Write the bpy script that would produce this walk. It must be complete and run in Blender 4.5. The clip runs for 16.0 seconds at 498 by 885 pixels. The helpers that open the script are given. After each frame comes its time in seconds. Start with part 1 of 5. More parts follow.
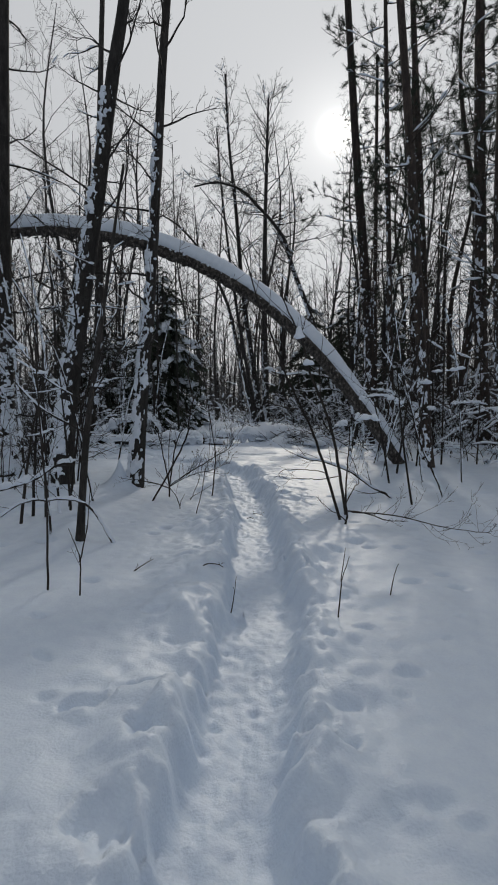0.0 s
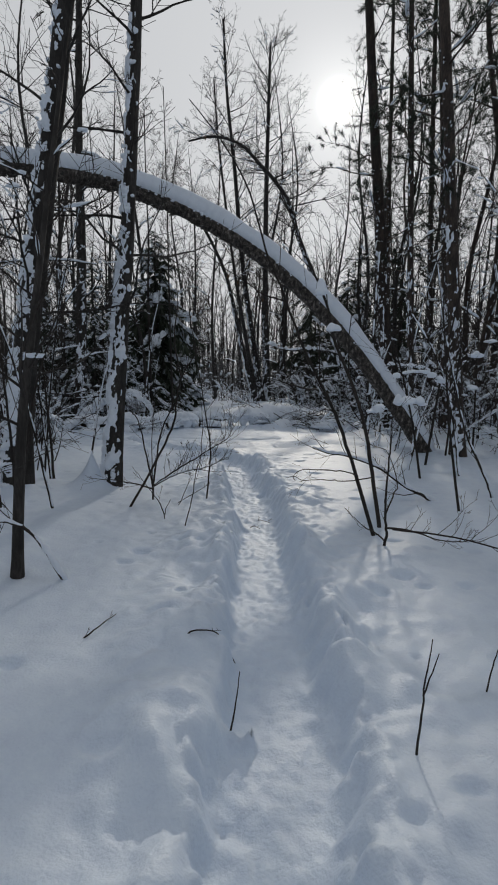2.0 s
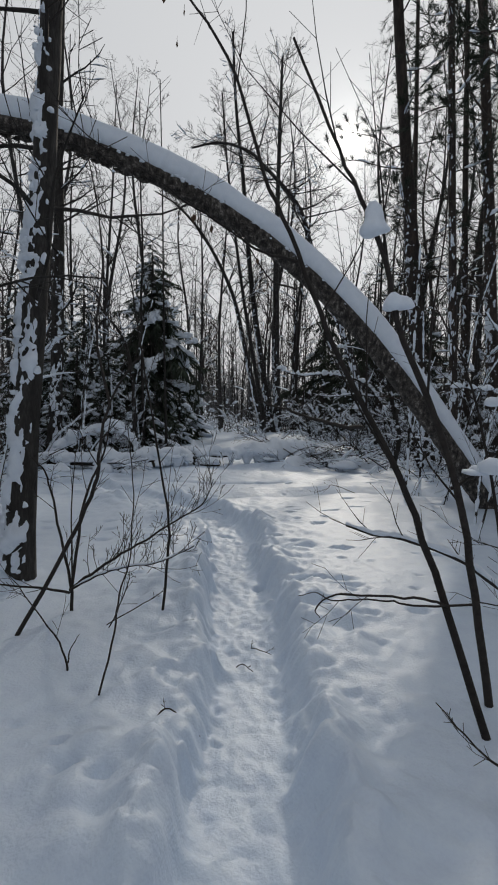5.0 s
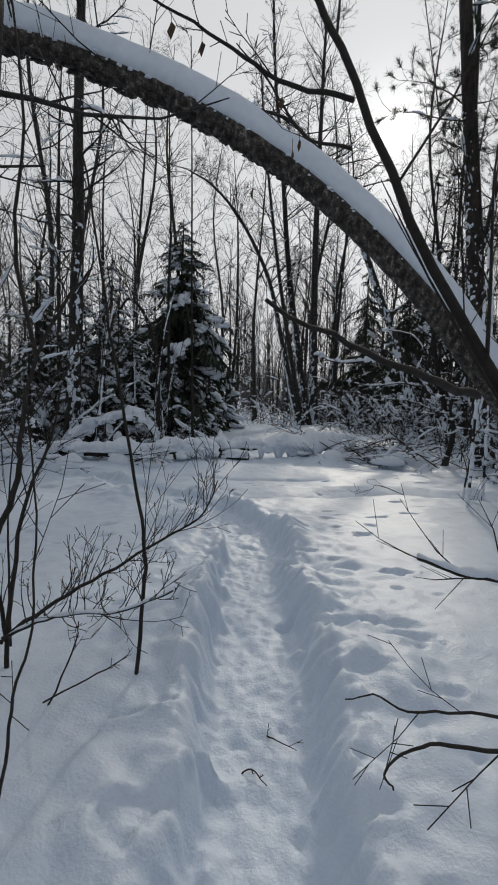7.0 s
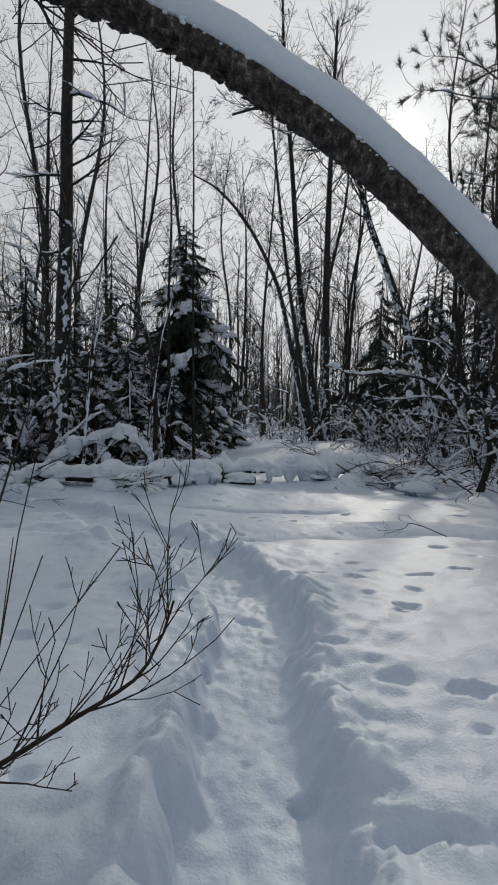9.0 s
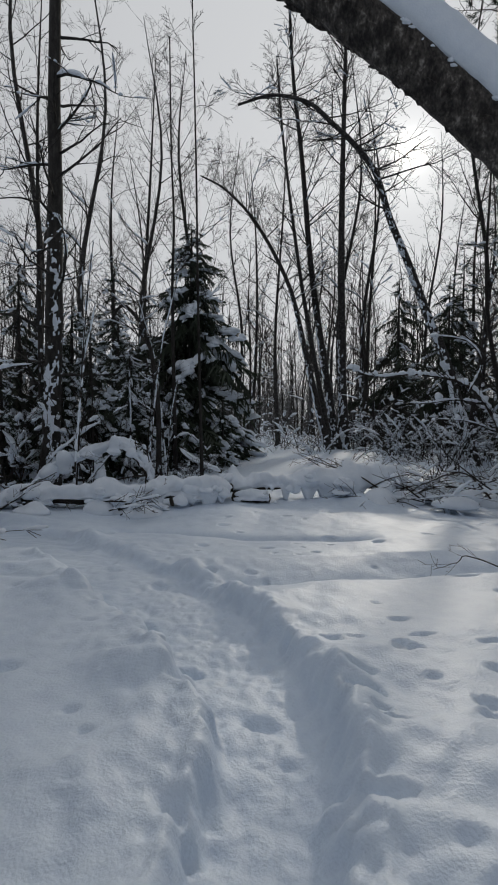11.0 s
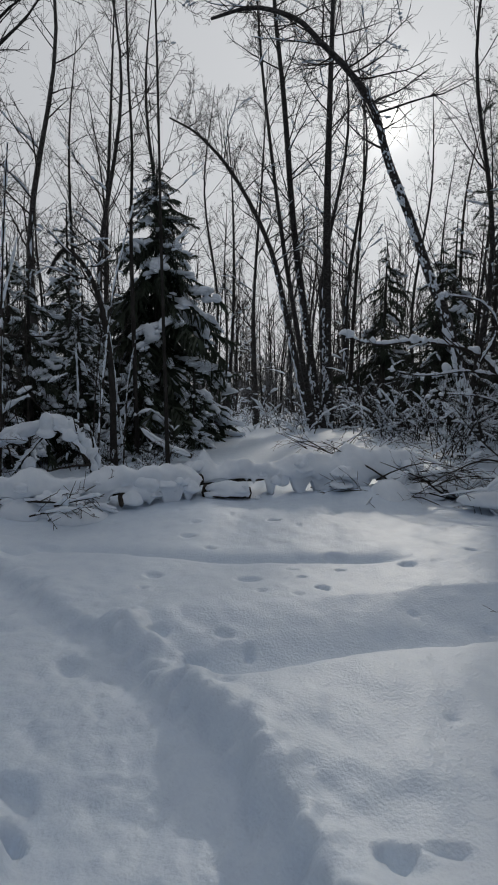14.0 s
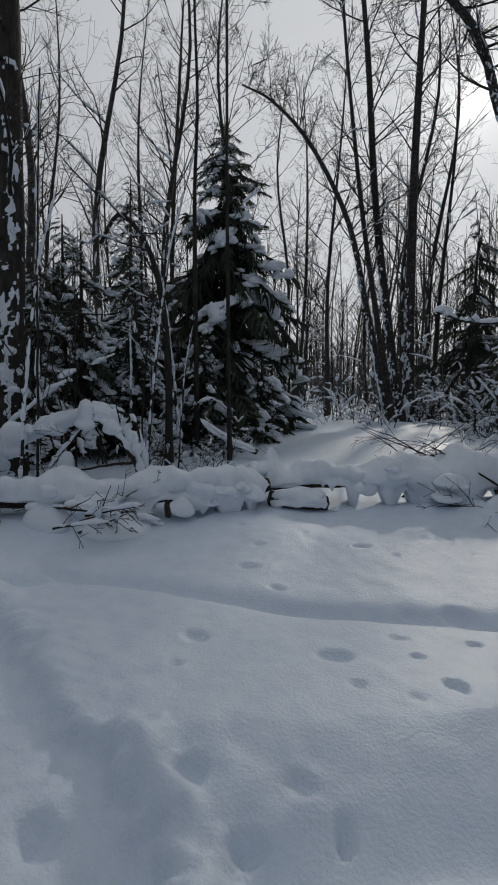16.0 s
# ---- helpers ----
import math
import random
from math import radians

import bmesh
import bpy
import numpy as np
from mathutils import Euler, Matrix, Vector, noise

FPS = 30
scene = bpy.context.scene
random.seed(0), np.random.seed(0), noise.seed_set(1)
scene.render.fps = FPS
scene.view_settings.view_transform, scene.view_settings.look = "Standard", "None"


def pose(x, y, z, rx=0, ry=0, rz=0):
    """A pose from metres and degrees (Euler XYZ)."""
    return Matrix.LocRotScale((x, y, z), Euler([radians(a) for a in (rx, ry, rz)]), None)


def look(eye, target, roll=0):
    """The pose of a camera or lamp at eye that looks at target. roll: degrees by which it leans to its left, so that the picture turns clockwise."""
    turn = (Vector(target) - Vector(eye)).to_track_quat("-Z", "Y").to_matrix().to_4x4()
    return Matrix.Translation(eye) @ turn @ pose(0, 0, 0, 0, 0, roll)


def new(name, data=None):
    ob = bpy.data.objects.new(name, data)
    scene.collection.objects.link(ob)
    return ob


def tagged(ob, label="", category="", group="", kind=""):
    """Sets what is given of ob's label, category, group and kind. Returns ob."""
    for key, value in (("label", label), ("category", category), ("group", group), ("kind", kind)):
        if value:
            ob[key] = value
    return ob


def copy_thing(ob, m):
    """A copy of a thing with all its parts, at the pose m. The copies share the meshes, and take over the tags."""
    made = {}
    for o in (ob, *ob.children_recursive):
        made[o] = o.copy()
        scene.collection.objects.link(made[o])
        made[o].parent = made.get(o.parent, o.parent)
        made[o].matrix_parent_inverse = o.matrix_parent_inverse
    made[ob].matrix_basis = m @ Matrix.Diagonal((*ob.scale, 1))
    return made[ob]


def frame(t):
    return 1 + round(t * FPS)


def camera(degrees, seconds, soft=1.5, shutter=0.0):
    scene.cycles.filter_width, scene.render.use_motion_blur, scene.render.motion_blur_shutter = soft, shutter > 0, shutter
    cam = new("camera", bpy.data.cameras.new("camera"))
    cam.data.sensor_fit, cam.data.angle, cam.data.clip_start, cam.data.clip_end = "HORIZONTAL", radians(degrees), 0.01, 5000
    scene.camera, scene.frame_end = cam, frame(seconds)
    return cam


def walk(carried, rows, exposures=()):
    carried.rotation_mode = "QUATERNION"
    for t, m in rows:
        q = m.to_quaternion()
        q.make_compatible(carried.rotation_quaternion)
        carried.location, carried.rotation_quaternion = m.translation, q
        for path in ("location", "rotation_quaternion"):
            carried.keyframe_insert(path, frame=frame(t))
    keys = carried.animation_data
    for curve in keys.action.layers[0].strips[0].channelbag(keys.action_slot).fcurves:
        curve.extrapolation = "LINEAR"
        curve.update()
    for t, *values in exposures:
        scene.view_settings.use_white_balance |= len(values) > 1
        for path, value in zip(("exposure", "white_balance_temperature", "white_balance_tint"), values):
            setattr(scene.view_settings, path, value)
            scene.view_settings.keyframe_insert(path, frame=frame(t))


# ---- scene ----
cam = camera(53.2, 16.0, soft=1.9)
METRES, EYE, TILT, LEAN, TURN = 10.6, 1.35, 0.0, 0.0, 0.0
ROWS = [
    (0.0, 0.0, 0.0, 0.0, 0.13, -5.13, -1.43),
    (0.5, -0.0057, 0.0375, -0.0001, -0.71, -5.82, -1.34),
    (1.0, -0.0041, 0.0722, -0.0027, 0.36, -6.86, -1.26),
    (1.5, -0.0037, 0.1064, -0.0007, 0.91, -7.85, -1.37),
    (2.0, -0.006, 0.1433, -0.001, -0.02, -7.63, -1.49),
    (2.5, -0.0007, 0.1815, -0.0058, -1.0, -7.74, -1.7),
    (3.0, 0.0059, 0.2232, -0.0048, -2.0, -7.71, -1.69),
    (3.5, 0.0056, 0.2666, -0.0023, -3.3, -7.45, -2.0),
    (4.0, 0.0088, 0.3094, -0.0025, -0.99, -5.5, -2.11),
    (6.5, 0.0108, 0.4481, -0.009, 3.27, -4.01, -1.97),
    (7.0, 0.0146, 0.4815, -0.015, 5.54, -5.22, -2.38),
    (7.5, 0.0163, 0.5124, -0.0186, 6.37, -6.12, -2.28),
    (8.0, 0.0105, 0.5448, -0.0151, 7.03, -5.72, -2.41),
    (8.5, 0.0098, 0.5755, -0.011, 8.15, -5.43, -2.57),
    (9.0, 0.0079, 0.6019, -0.0091, 6.63, -3.79, -2.3),
    (11.5, -0.0012, 0.732, -0.0106, 8.53, -2.81, -0.92),
    (12.0, -0.0026, 0.7588, -0.0137, 8.57, -5.14, -0.74),
    (12.5, -0.0083, 0.788, -0.0151, 7.28, -6.09, -1.1),
    (13.0, -0.0128, 0.8174, -0.0178, 8.0, -4.7, -0.81),
    (13.5, -0.0164, 0.8474, -0.0194, 7.03, -4.73, -1.11),
    (14.0, -0.0224, 0.8748, -0.0166, 5.63, -5.33, -1.24),
    (14.5, -0.0218, 0.9038, -0.02, 7.17, -5.29, -1.08),
    (15.0, -0.0258, 0.9325, -0.0186, 9.15, -5.84, -1.08),
    (15.5, -0.0349, 0.9611, -0.0182, 9.6, -6.39, -1.56),
    (16.0, -0.045, 0.9883, -0.021, 13.39, -6.67, -1.75),
]
walk(cam, [(t, pose(0, 0, EYE, TILT, LEAN, TURN) @ pose(METRES * x, METRES * y, METRES * z, 90 + pitch, roll, yaw)) for t, x, y, z, yaw, pitch, roll in ROWS], exposures=[(0.0, -0.10, 6180, 9), (4.0, -0.06, 6200, 9), (6.5, 0.06, 6230, 9), (9.0, 0.04, 6230, 9), (11.5, -0.1, 6180, 9), (16.0, -0.16, 6120, 9)])

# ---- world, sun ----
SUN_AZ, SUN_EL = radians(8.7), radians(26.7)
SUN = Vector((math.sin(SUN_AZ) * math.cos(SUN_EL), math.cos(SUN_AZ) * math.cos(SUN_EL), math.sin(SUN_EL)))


def make_world():
    w = bpy.data.worlds.new("winter_sky")
    scene.world = w
    w.use_nodes = True
    t = w.node_tree
    t.nodes.clear()
    n = t.nodes.new
    out, bg = n("ShaderNodeOutputWorld"), n("ShaderNodeBackground")
    sky = n("ShaderNodeTexSky")
    sky.sky_type, sky.sun_disc = "NISHITA", False
    sky.sun_elevation, sky.sun_rotation = SUN_EL, SUN_AZ
    sky.dust_density, sky.air_density, sky.ozone_density = 2.0, 1.0, 1.0
    hsv = n("ShaderNodeHueSaturation")
    hsv.inputs["Saturation"].default_value = 0.30
    hsv.inputs["Value"].default_value = 0.003
    veil = n("ShaderNodeMix")
    veil.data_type, veil.blend_type = "RGBA", "ADD"
    veil.inputs["Factor"].default_value = 1.0
    veil.inputs["B"].default_value = (0.318, 0.325, 0.345, 1)
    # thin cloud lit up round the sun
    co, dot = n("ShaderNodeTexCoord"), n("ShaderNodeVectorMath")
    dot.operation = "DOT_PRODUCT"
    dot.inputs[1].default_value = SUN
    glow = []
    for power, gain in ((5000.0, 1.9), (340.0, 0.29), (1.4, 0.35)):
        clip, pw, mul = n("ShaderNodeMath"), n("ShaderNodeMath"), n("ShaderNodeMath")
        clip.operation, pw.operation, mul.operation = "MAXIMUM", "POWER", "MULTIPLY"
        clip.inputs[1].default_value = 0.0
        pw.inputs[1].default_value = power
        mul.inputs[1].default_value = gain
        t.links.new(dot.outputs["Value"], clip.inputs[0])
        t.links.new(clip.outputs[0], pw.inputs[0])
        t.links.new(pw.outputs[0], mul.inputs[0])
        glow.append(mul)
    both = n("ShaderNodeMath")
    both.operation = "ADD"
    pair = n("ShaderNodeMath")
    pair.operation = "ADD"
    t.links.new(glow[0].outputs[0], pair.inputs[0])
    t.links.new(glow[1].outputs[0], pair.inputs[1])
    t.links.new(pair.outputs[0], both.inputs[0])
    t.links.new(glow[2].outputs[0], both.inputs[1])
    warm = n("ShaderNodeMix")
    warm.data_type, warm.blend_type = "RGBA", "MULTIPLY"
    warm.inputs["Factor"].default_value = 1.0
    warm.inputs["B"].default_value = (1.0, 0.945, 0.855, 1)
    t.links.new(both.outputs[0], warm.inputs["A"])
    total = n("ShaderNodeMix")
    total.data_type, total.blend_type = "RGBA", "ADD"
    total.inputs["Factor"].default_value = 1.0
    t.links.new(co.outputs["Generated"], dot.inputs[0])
    t.links.new(sky.outputs[0], hsv.inputs["Color"])
    t.links.new(hsv.outputs[0], veil.inputs["A"])
    t.links.new(veil.outputs["Result"], total.inputs["A"])
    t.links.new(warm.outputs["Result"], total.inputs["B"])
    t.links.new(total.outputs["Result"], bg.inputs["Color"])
    bg.inputs["Strength"].default_value = 1.0
    t.links.new(bg.outputs[0], out.inputs["Surface"])


make_world()
sun_data = bpy.data.lights.new("sun", "SUN")
sun_data.energy, sun_data.angle, sun_data.color = 1.05, radians(2.5), (1.0, 0.88, 0.72)
sun_lamp = new("sun", sun_data)
sun_lamp.matrix_world = look(SUN * 60, (0, 0, 0))


# ---- materials ----
def material(name, ramp, scale=20.0, stretch=(1, 1, 1), rough=0.8, bump=0.3, fine=120.0, spec=0.3, height=0.01, vary=0.0):
    """ramp: colours from dark to light, mixed by two noises, a coarse and a fine one; vary: brightness steps from thing to thing."""
    mat = bpy.data.materials.new(name)
    mat.use_nodes = True
    t = mat.node_tree
    n, link = t.nodes.new, t.links.new
    b = t.nodes["Principled BSDF"]
    co, mp = n("ShaderNodeTexCoord"), n("ShaderNodeMapping")
    mp.inputs["Scale"].default_value = stretch
    link(co.outputs["Object"], mp.inputs["Vector"])
    big, small = n("ShaderNodeTexNoise"), n("ShaderNodeTexNoise")
    big.inputs["Scale"].default_value, big.inputs["Detail"].default_value = scale, 5
    small.inputs["Scale"].default_value, small.inputs["Detail"].default_value = fine, 3
    link(mp.outputs[0], big.inputs["Vector"])
    link(mp.outputs[0], small.inputs["Vector"])
    mix = n("ShaderNodeMix")
    mix.data_type = "FLOAT"
    mix.inputs["Factor"].default_value = 0.35
    link(big.outputs["Fac"], mix.inputs["A"])
    link(small.outputs["Fac"], mix.inputs["B"])
    cr = n("ShaderNodeValToRGB")
    cr.color_ramp.elements[0].position, cr.color_ramp.elements[1].position = 0.32, 0.68
    cr.color_ramp.elements[0].color, cr.color_ramp.elements[1].color = (*ramp[0], 1), (*ramp[-1], 1)
    for i, c in enumerate(ramp[1:-1]):
        cr.color_ramp.elements.new(0.32 + 0.36 * (i + 1) / (len(ramp) - 1)).color = (*c, 1)
    link(mix.outputs["Result"], cr.inputs["Fac"])
    col = cr.outputs[0]
    if vary:
        info, mr, mul = n("ShaderNodeObjectInfo"), n("ShaderNodeMapRange"), n("ShaderNodeMix")
        mr.inputs["To Min"].default_value, mr.inputs["To Max"].default_value = 1 - vary, 1 + vary
        mul.data_type, mul.blend_type = "RGBA", "MULTIPLY"
        mul.inputs["Factor"].default_value = 1.0
        link(info.outputs["Random"], mr.inputs["Value"])
        link(col, mul.inputs["A"])
        link(mr.outputs[0], mul.inputs["B"])
        col = mul.outputs["Result"]
    link(col, b.inputs["Base Color"])
    b.inputs["Roughness"].default_value = rough
    b.inputs["Specular IOR Level"].default_value = spec
    bp = n("ShaderNodeBump")
    bp.inputs["Strength"].default_value, bp.inputs["Distance"].default_value = bump, height
    link(mix.outputs["Result"], bp.inputs["Height"])
    link(bp.outputs[0], b.inputs["Normal"])
    return mat


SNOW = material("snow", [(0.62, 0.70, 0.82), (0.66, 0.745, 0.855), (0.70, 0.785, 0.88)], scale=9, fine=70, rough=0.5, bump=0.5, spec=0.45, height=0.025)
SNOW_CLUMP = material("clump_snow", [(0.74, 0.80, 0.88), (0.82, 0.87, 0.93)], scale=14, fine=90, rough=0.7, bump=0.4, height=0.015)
BARK = material("dark_bark", [(0.012, 0.0105, 0.009), (0.028, 0.025, 0.022), (0.060, 0.054, 0.049)], scale=16, stretch=(1, 1, 0.25), fine=80, bump=0.9, height=0.02, vary=0.25)
PINE_BARK = material("pine_bark", [(0.018, 0.014, 0.012), (0.043, 0.034, 0.028), (0.088, 0.066, 0.052)], scale=12, stretch=(1, 1, 0.3), fine=60, bump=1.0, height=0.03, vary=0.25)
BIRCH = material("birch_bark", [(0.012, 0.011, 0.010), (0.034, 0.031, 0.029), (0.11, 0.105, 0.10)], scale=11, stretch=(1, 1, 2.2), fine=60, bump=0.7, height=0.012, vary=0.3)
ARCH_BARK = material("flaky_birch_bark", [(0.009, 0.008, 0.007), (0.030, 0.026, 0.023), (0.085, 0.074, 0.064), (0.30, 0.27, 0.235)], scale=14, stretch=(1.6, 1, 1), fine=55, bump=1.0, height=0.03)
TWIG = material("twig_bark", [(0.016, 0.013, 0.011), (0.042, 0.035, 0.030)], scale=30, fine=150, bump=0.3, vary=0.2)
WOOD = material("rotten_wood", [(0.010, 0.008, 0.007), (0.03, 0.024, 0.019), (0.07, 0.058, 0.046)], scale=12, stretch=(0.3, 1, 1), fine=60, bump=0.9, height=0.02)
NEEDLE = material("needles", [(0.010, 0.015, 0.010), (0.022, 0.031, 0.018), (0.036, 0.048, 0.028)], scale=4, fine=30, rough=0.6, bump=0.1, vary=0.25)
# snow-dusted twigs, with the grey haze of distance put into the colour
FROSTED_HAZE = material("frosted_twigs", [(0.05, 0.046, 0.043), (0.12, 0.115, 0.11), (0.30, 0.31, 0.33)], scale=3, fine=14, bump=0.2)
LEAF = material("dry_leaf", [(0.05, 0.03, 0.018), (0.12, 0.07, 0.035)], scale=20, fine=90, rough=0.7, bump=0.3)


# ---- mesh building ----
class Mesh:
    def __init__(self):
        self.v, self.f, self.n = [], [], 0

    def add(self, verts, faces):
        verts = np.asarray(verts, float)
        faces = np.asarray(faces, int)
        if faces.shape[1] == 3:
            faces = np.hstack([faces, np.full((len(faces), 1), -1 - self.n)])
        self.v.append(verts)
        self.f.append(faces + self.n)
        self.n += len(verts)

    def data(self, name, mat, smooth=True):
        me = bpy.data.meshes.new(name)
        me.materials.append(mat)
        if not self.n:
            return me
        v, f = np.concatenate(self.v), np.concatenate(self.f)
        keep = f >= 0
        counts = keep.sum(1)
        me.vertices.add(len(v))
        me.vertices.foreach_set("co", v.astype(np.float32).ravel())
        loops = f[keep]
        me.loops.add(len(loops))
        me.loops.foreach_set("vertex_index", loops.astype(np.int32))
        me.polygons.add(len(f))
        me.polygons.foreach_set("loop_start", np.concatenate([[0], np.cumsum(counts)[:-1]]).astype(np.int32))
        me.polygons.foreach_set("use_smooth", np.full(len(f), smooth))
        me.update(calc_edges=True)
        me.validate()
        return me


def unit(a):
    return a / np.maximum(np.linalg.norm(a, axis=-1, keepdims=True), 1e-9)


RING = {}


def tube(m, pts, rad, sides=5, rough=0.0, rng=None, caps=True):
    pts, rad = np.asarray(pts, float), np.asarray(rad, float)
    k = len(pts)
    tan = unit(np.gradient(pts, axis=0))
    mean = np.abs(tan.mean(0))
    ref = np.eye(3)[int(np.argmin(mean))]
    a = unit(np.cross(tan, ref))
    b = np.cross(tan, a)
    ang = np.arange(sides) * 2 * np.pi / sides
    r = rad[:, None] * np.ones(sides)
    if rough:
        r = r * (1 + rough * rng.uniform(-1, 1, (k, sides)))
    ring = pts[:, None] + r[..., None] * (np.cos(ang)[None, :, None] * a[:, None] + np.sin(ang)[None, :, None] * b[:, None])
    verts = ring.reshape(-1, 3)
    key = (k, sides)
    if key not in RING:
        i, j = np.meshgrid(np.arange(k - 1), np.arange(sides), indexing="ij")
        j2 = (j + 1) % sides
        RING[key] = np.stack([i * sides + j, i * sides + j2, (i + 1) * sides + j2, (i + 1) * sides + j], -1).reshape(-1, 4)
    m.add(verts, RING[key])
    if caps and sides > 3:
        for row, way in ((0, -1), (k - 1, 1)):
            s = np.arange(sides)
            fan = np.stack([s, (s + 1) % sides, np.full(sides, sides)], -1)
            m.add(np.vstack([ring[row], pts[row] + way * tan[row] * rad[row] * 0.3]), fan if way > 0 else fan[:, ::-1])


def smooth_line(pts, count):
    """Points evenly along a Catmull-Rom curve through pts."""
    p = np.asarray(pts, float)
    p = np.vstack([2 * p[0] - p[1], p, 2 * p[-1] - p[-2]])
    n = len(p) - 3
    out = []
    for u in np.linspace(0, n - 1e-6, count):
        i = int(u)
        f = u - i
        a, b, c, d = p[i:i + 4]
        out.append(0.5 * (2 * b + (c - a) * f + (2 * a - 5 * b + 4 * c - d) * f * f + (3 * b - a - 3 * c + d) * f ** 3))
    return np.array(out)


def ico(sub):
    bm = bmesh.new()
    bmesh.ops.create_icosphere(bm, subdivisions=sub, radius=1)
    v = np.array([x.co[:] for x in bm.verts])
    f = np.array([[q.index for q in x.verts] for x in bm.faces])
    bm.free()
    return v, f


ICO = {1: ico(1), 2: ico(2), 3: ico(3)}


def blob(m, c, size, rng, sub=2, lump=0.18):
    """A lump of snow, flat below."""
    v, f = ICO[sub]
    k = rng.uniform(2, 4, 3)
    ph = rng.uniform(0, 6, 3)
    d = 1 + lump * (np.sin(v[:, 0] * k[0] + ph[0]) + np.sin(v[:, 1] * k[1] + ph[1]) + np.sin(v[:, 2] * k[2] + ph[2])) / 1.6
    w = v * d[:, None]
    w[:, 2] = np.where(w[:, 2] < 0, w[:, 2] * 0.45, w[:, 2])
    m.add(w * np.asarray(size) + np.asarray(c), f)


def snow_ridge(m, pts, width, depth, rng, gap=0.0, lump=0.35, sides=8):
    """Snow lying along the upper side of a branch, in one or more runs."""
    pts, width, depth = np.asarray(pts, float), np.asarray(width, float), np.asarray(depth, float)
    k = len(pts)
    tan = unit(np.gradient(pts, axis=0))
    side = unit(np.cross(tan, (0, 0, 1)) + 1e-6)
    up = unit(np.cross(side, tan))
    phase = rng.uniform(0, 6)
    run = np.sin(np.arange(k) * rng.uniform(0.7, 1.2) + phase) * 0.6 + rng.uniform(-0.5, 0.5, k)
    keep = run > (-2 + 2.4 * gap)
    start = None
    for i in range(k + 1):
        if i < k and keep[i]:
            start = i if start is None else start
        elif start is not None:
            if i - start >= 2:
                s = slice(start, i)
                q = np.linspace(0, 1, i - start)
                f = np.clip(np.minimum(q, 1 - q) * 6, 0.25, 1) ** 0.5
                f = f * (1 + lump * rng.uniform(-1, 1, i - start))
                ang = np.arange(sides) * 2 * np.pi / sides
                cx, cz = np.cos(ang), np.sin(ang)
                cz = np.where(cz < 0, cz * 0.3, cz)
                ring = pts[s][:, None] + (f * width[s])[:, None, None] * cx[None, :, None] * side[s][:, None] + (f * depth[s])[:, None, None] * cz[None, :, None] * up[s][:, None]
                kk = i - start
                a, b = np.meshgrid(np.arange(kk - 1), np.arange(sides), indexing="ij")
                b2 = (b + 1) % sides
                m.add(ring.reshape(-1, 3), np.stack([a * sides + b, (a + 1) * sides + b, (a + 1) * sides + b2, a * sides + b2], -1).reshape(-1, 4))
                s2 = np.arange(sides)
                fan = np.stack([s2, (s2 + 1) % sides, np.full(sides, sides)], -1)
                m.add(np.vstack([ring[0], ring[0].mean(0) - tan[start] * width[start] * 0.4]), fan)
                m.add(np.vstack([ring[-1], ring[-1].mean(0) + tan[i - 1] * width[i - 1] * 0.4]), fan[:, ::-1])
            start = None


def snow_roll(m, pts, width, top, low, seed, front=0.0, sides=24, lump=0.22):
    """A smooth thick roll of snow round a log or stem; widths and depths for each place along it."""
    pts = np.asarray(pts, float)
    k = len(pts)
    tan = np.gradient(pts, axis=0)
    tan = unit(tan * (1, 1, 0.0) + 1e-9)
    side = np.stack([tan[:, 1], -tan[:, 0], np.zeros(k)], -1)
    run = np.concatenate([[0], np.cumsum(np.linalg.norm(np.diff(pts, axis=0), axis=1))])
    end = np.clip(np.minimum(run, run[-1] - run) / 0.12, 0.02, 1) ** 0.5
    ang = np.linspace(0, 2 * np.pi, sides, endpoint=False)
    c, s = np.cos(ang)[None], np.sin(ang)[None]
    U = np.broadcast_to(run[:, None], (k, sides))
    g = 1 + lump * 2.2 * fbm(U * 3.2 + seed, c * 0.9 + s * 1.7 + 0 * U + 5, seed, 3) + lump * 0.7 * fbm(U * 11, c * 3 + s * 3 + 0 * U, seed + 3, 2)
    g = g * end[:, None]
    w, up, dn = (np.broadcast_to(np.asarray(a, float), (k,))[:, None] for a in (width, top, low))
    out = c * w * g
    z = np.where(s > 0, s * up, s * dn) * g
    out = out + front * np.clip(-s, 0, 1) * (c > -0.3)
    ring = pts[:, None] + side[:, None] * out[..., None] + np.array((0, 0, 1)) * z[..., None]
    a, b = np.meshgrid(np.arange(k - 1), np.arange(sides), indexing="ij")
    b2 = (b + 1) % sides
    m.add(ring.reshape(-1, 3), np.stack([a * sides + b, (a + 1) * sides + b, (a + 1) * sides + b2, a * sides + b2], -1).reshape(-1, 4))
    fan = np.stack([np.arange(sides), (np.arange(sides) + 1) % sides, np.full(sides, sides)], -1)
    m.add(np.vstack([ring[0], ring[0].mean(0)]), fan)
    m.add(np.vstack([ring[-1], ring[-1].mean(0)]), fan[:, ::-1])


def part(name, m, mat, parent, label="", smooth=True, kind=""):
    ob = new(name, m if isinstance(m, bpy.types.Mesh) else m.data(name, mat, smooth))
    ob.parent = parent
    return tagged(ob, label, kind=kind)


def thing(name, at, label, category, group="", kind=""):
    ob = new(name)
    ob.empty_display_size = 0.1
    ob.matrix_world = Matrix.Translation(at)
    return tagged(ob, label, category, group, kind)


# ---- snow ground ----
def hash2(i, j, s):
    h = np.sin(i * 127.1 + j * 311.7 + s * 74.7) * 43758.5453
    return h - np.floor(h)


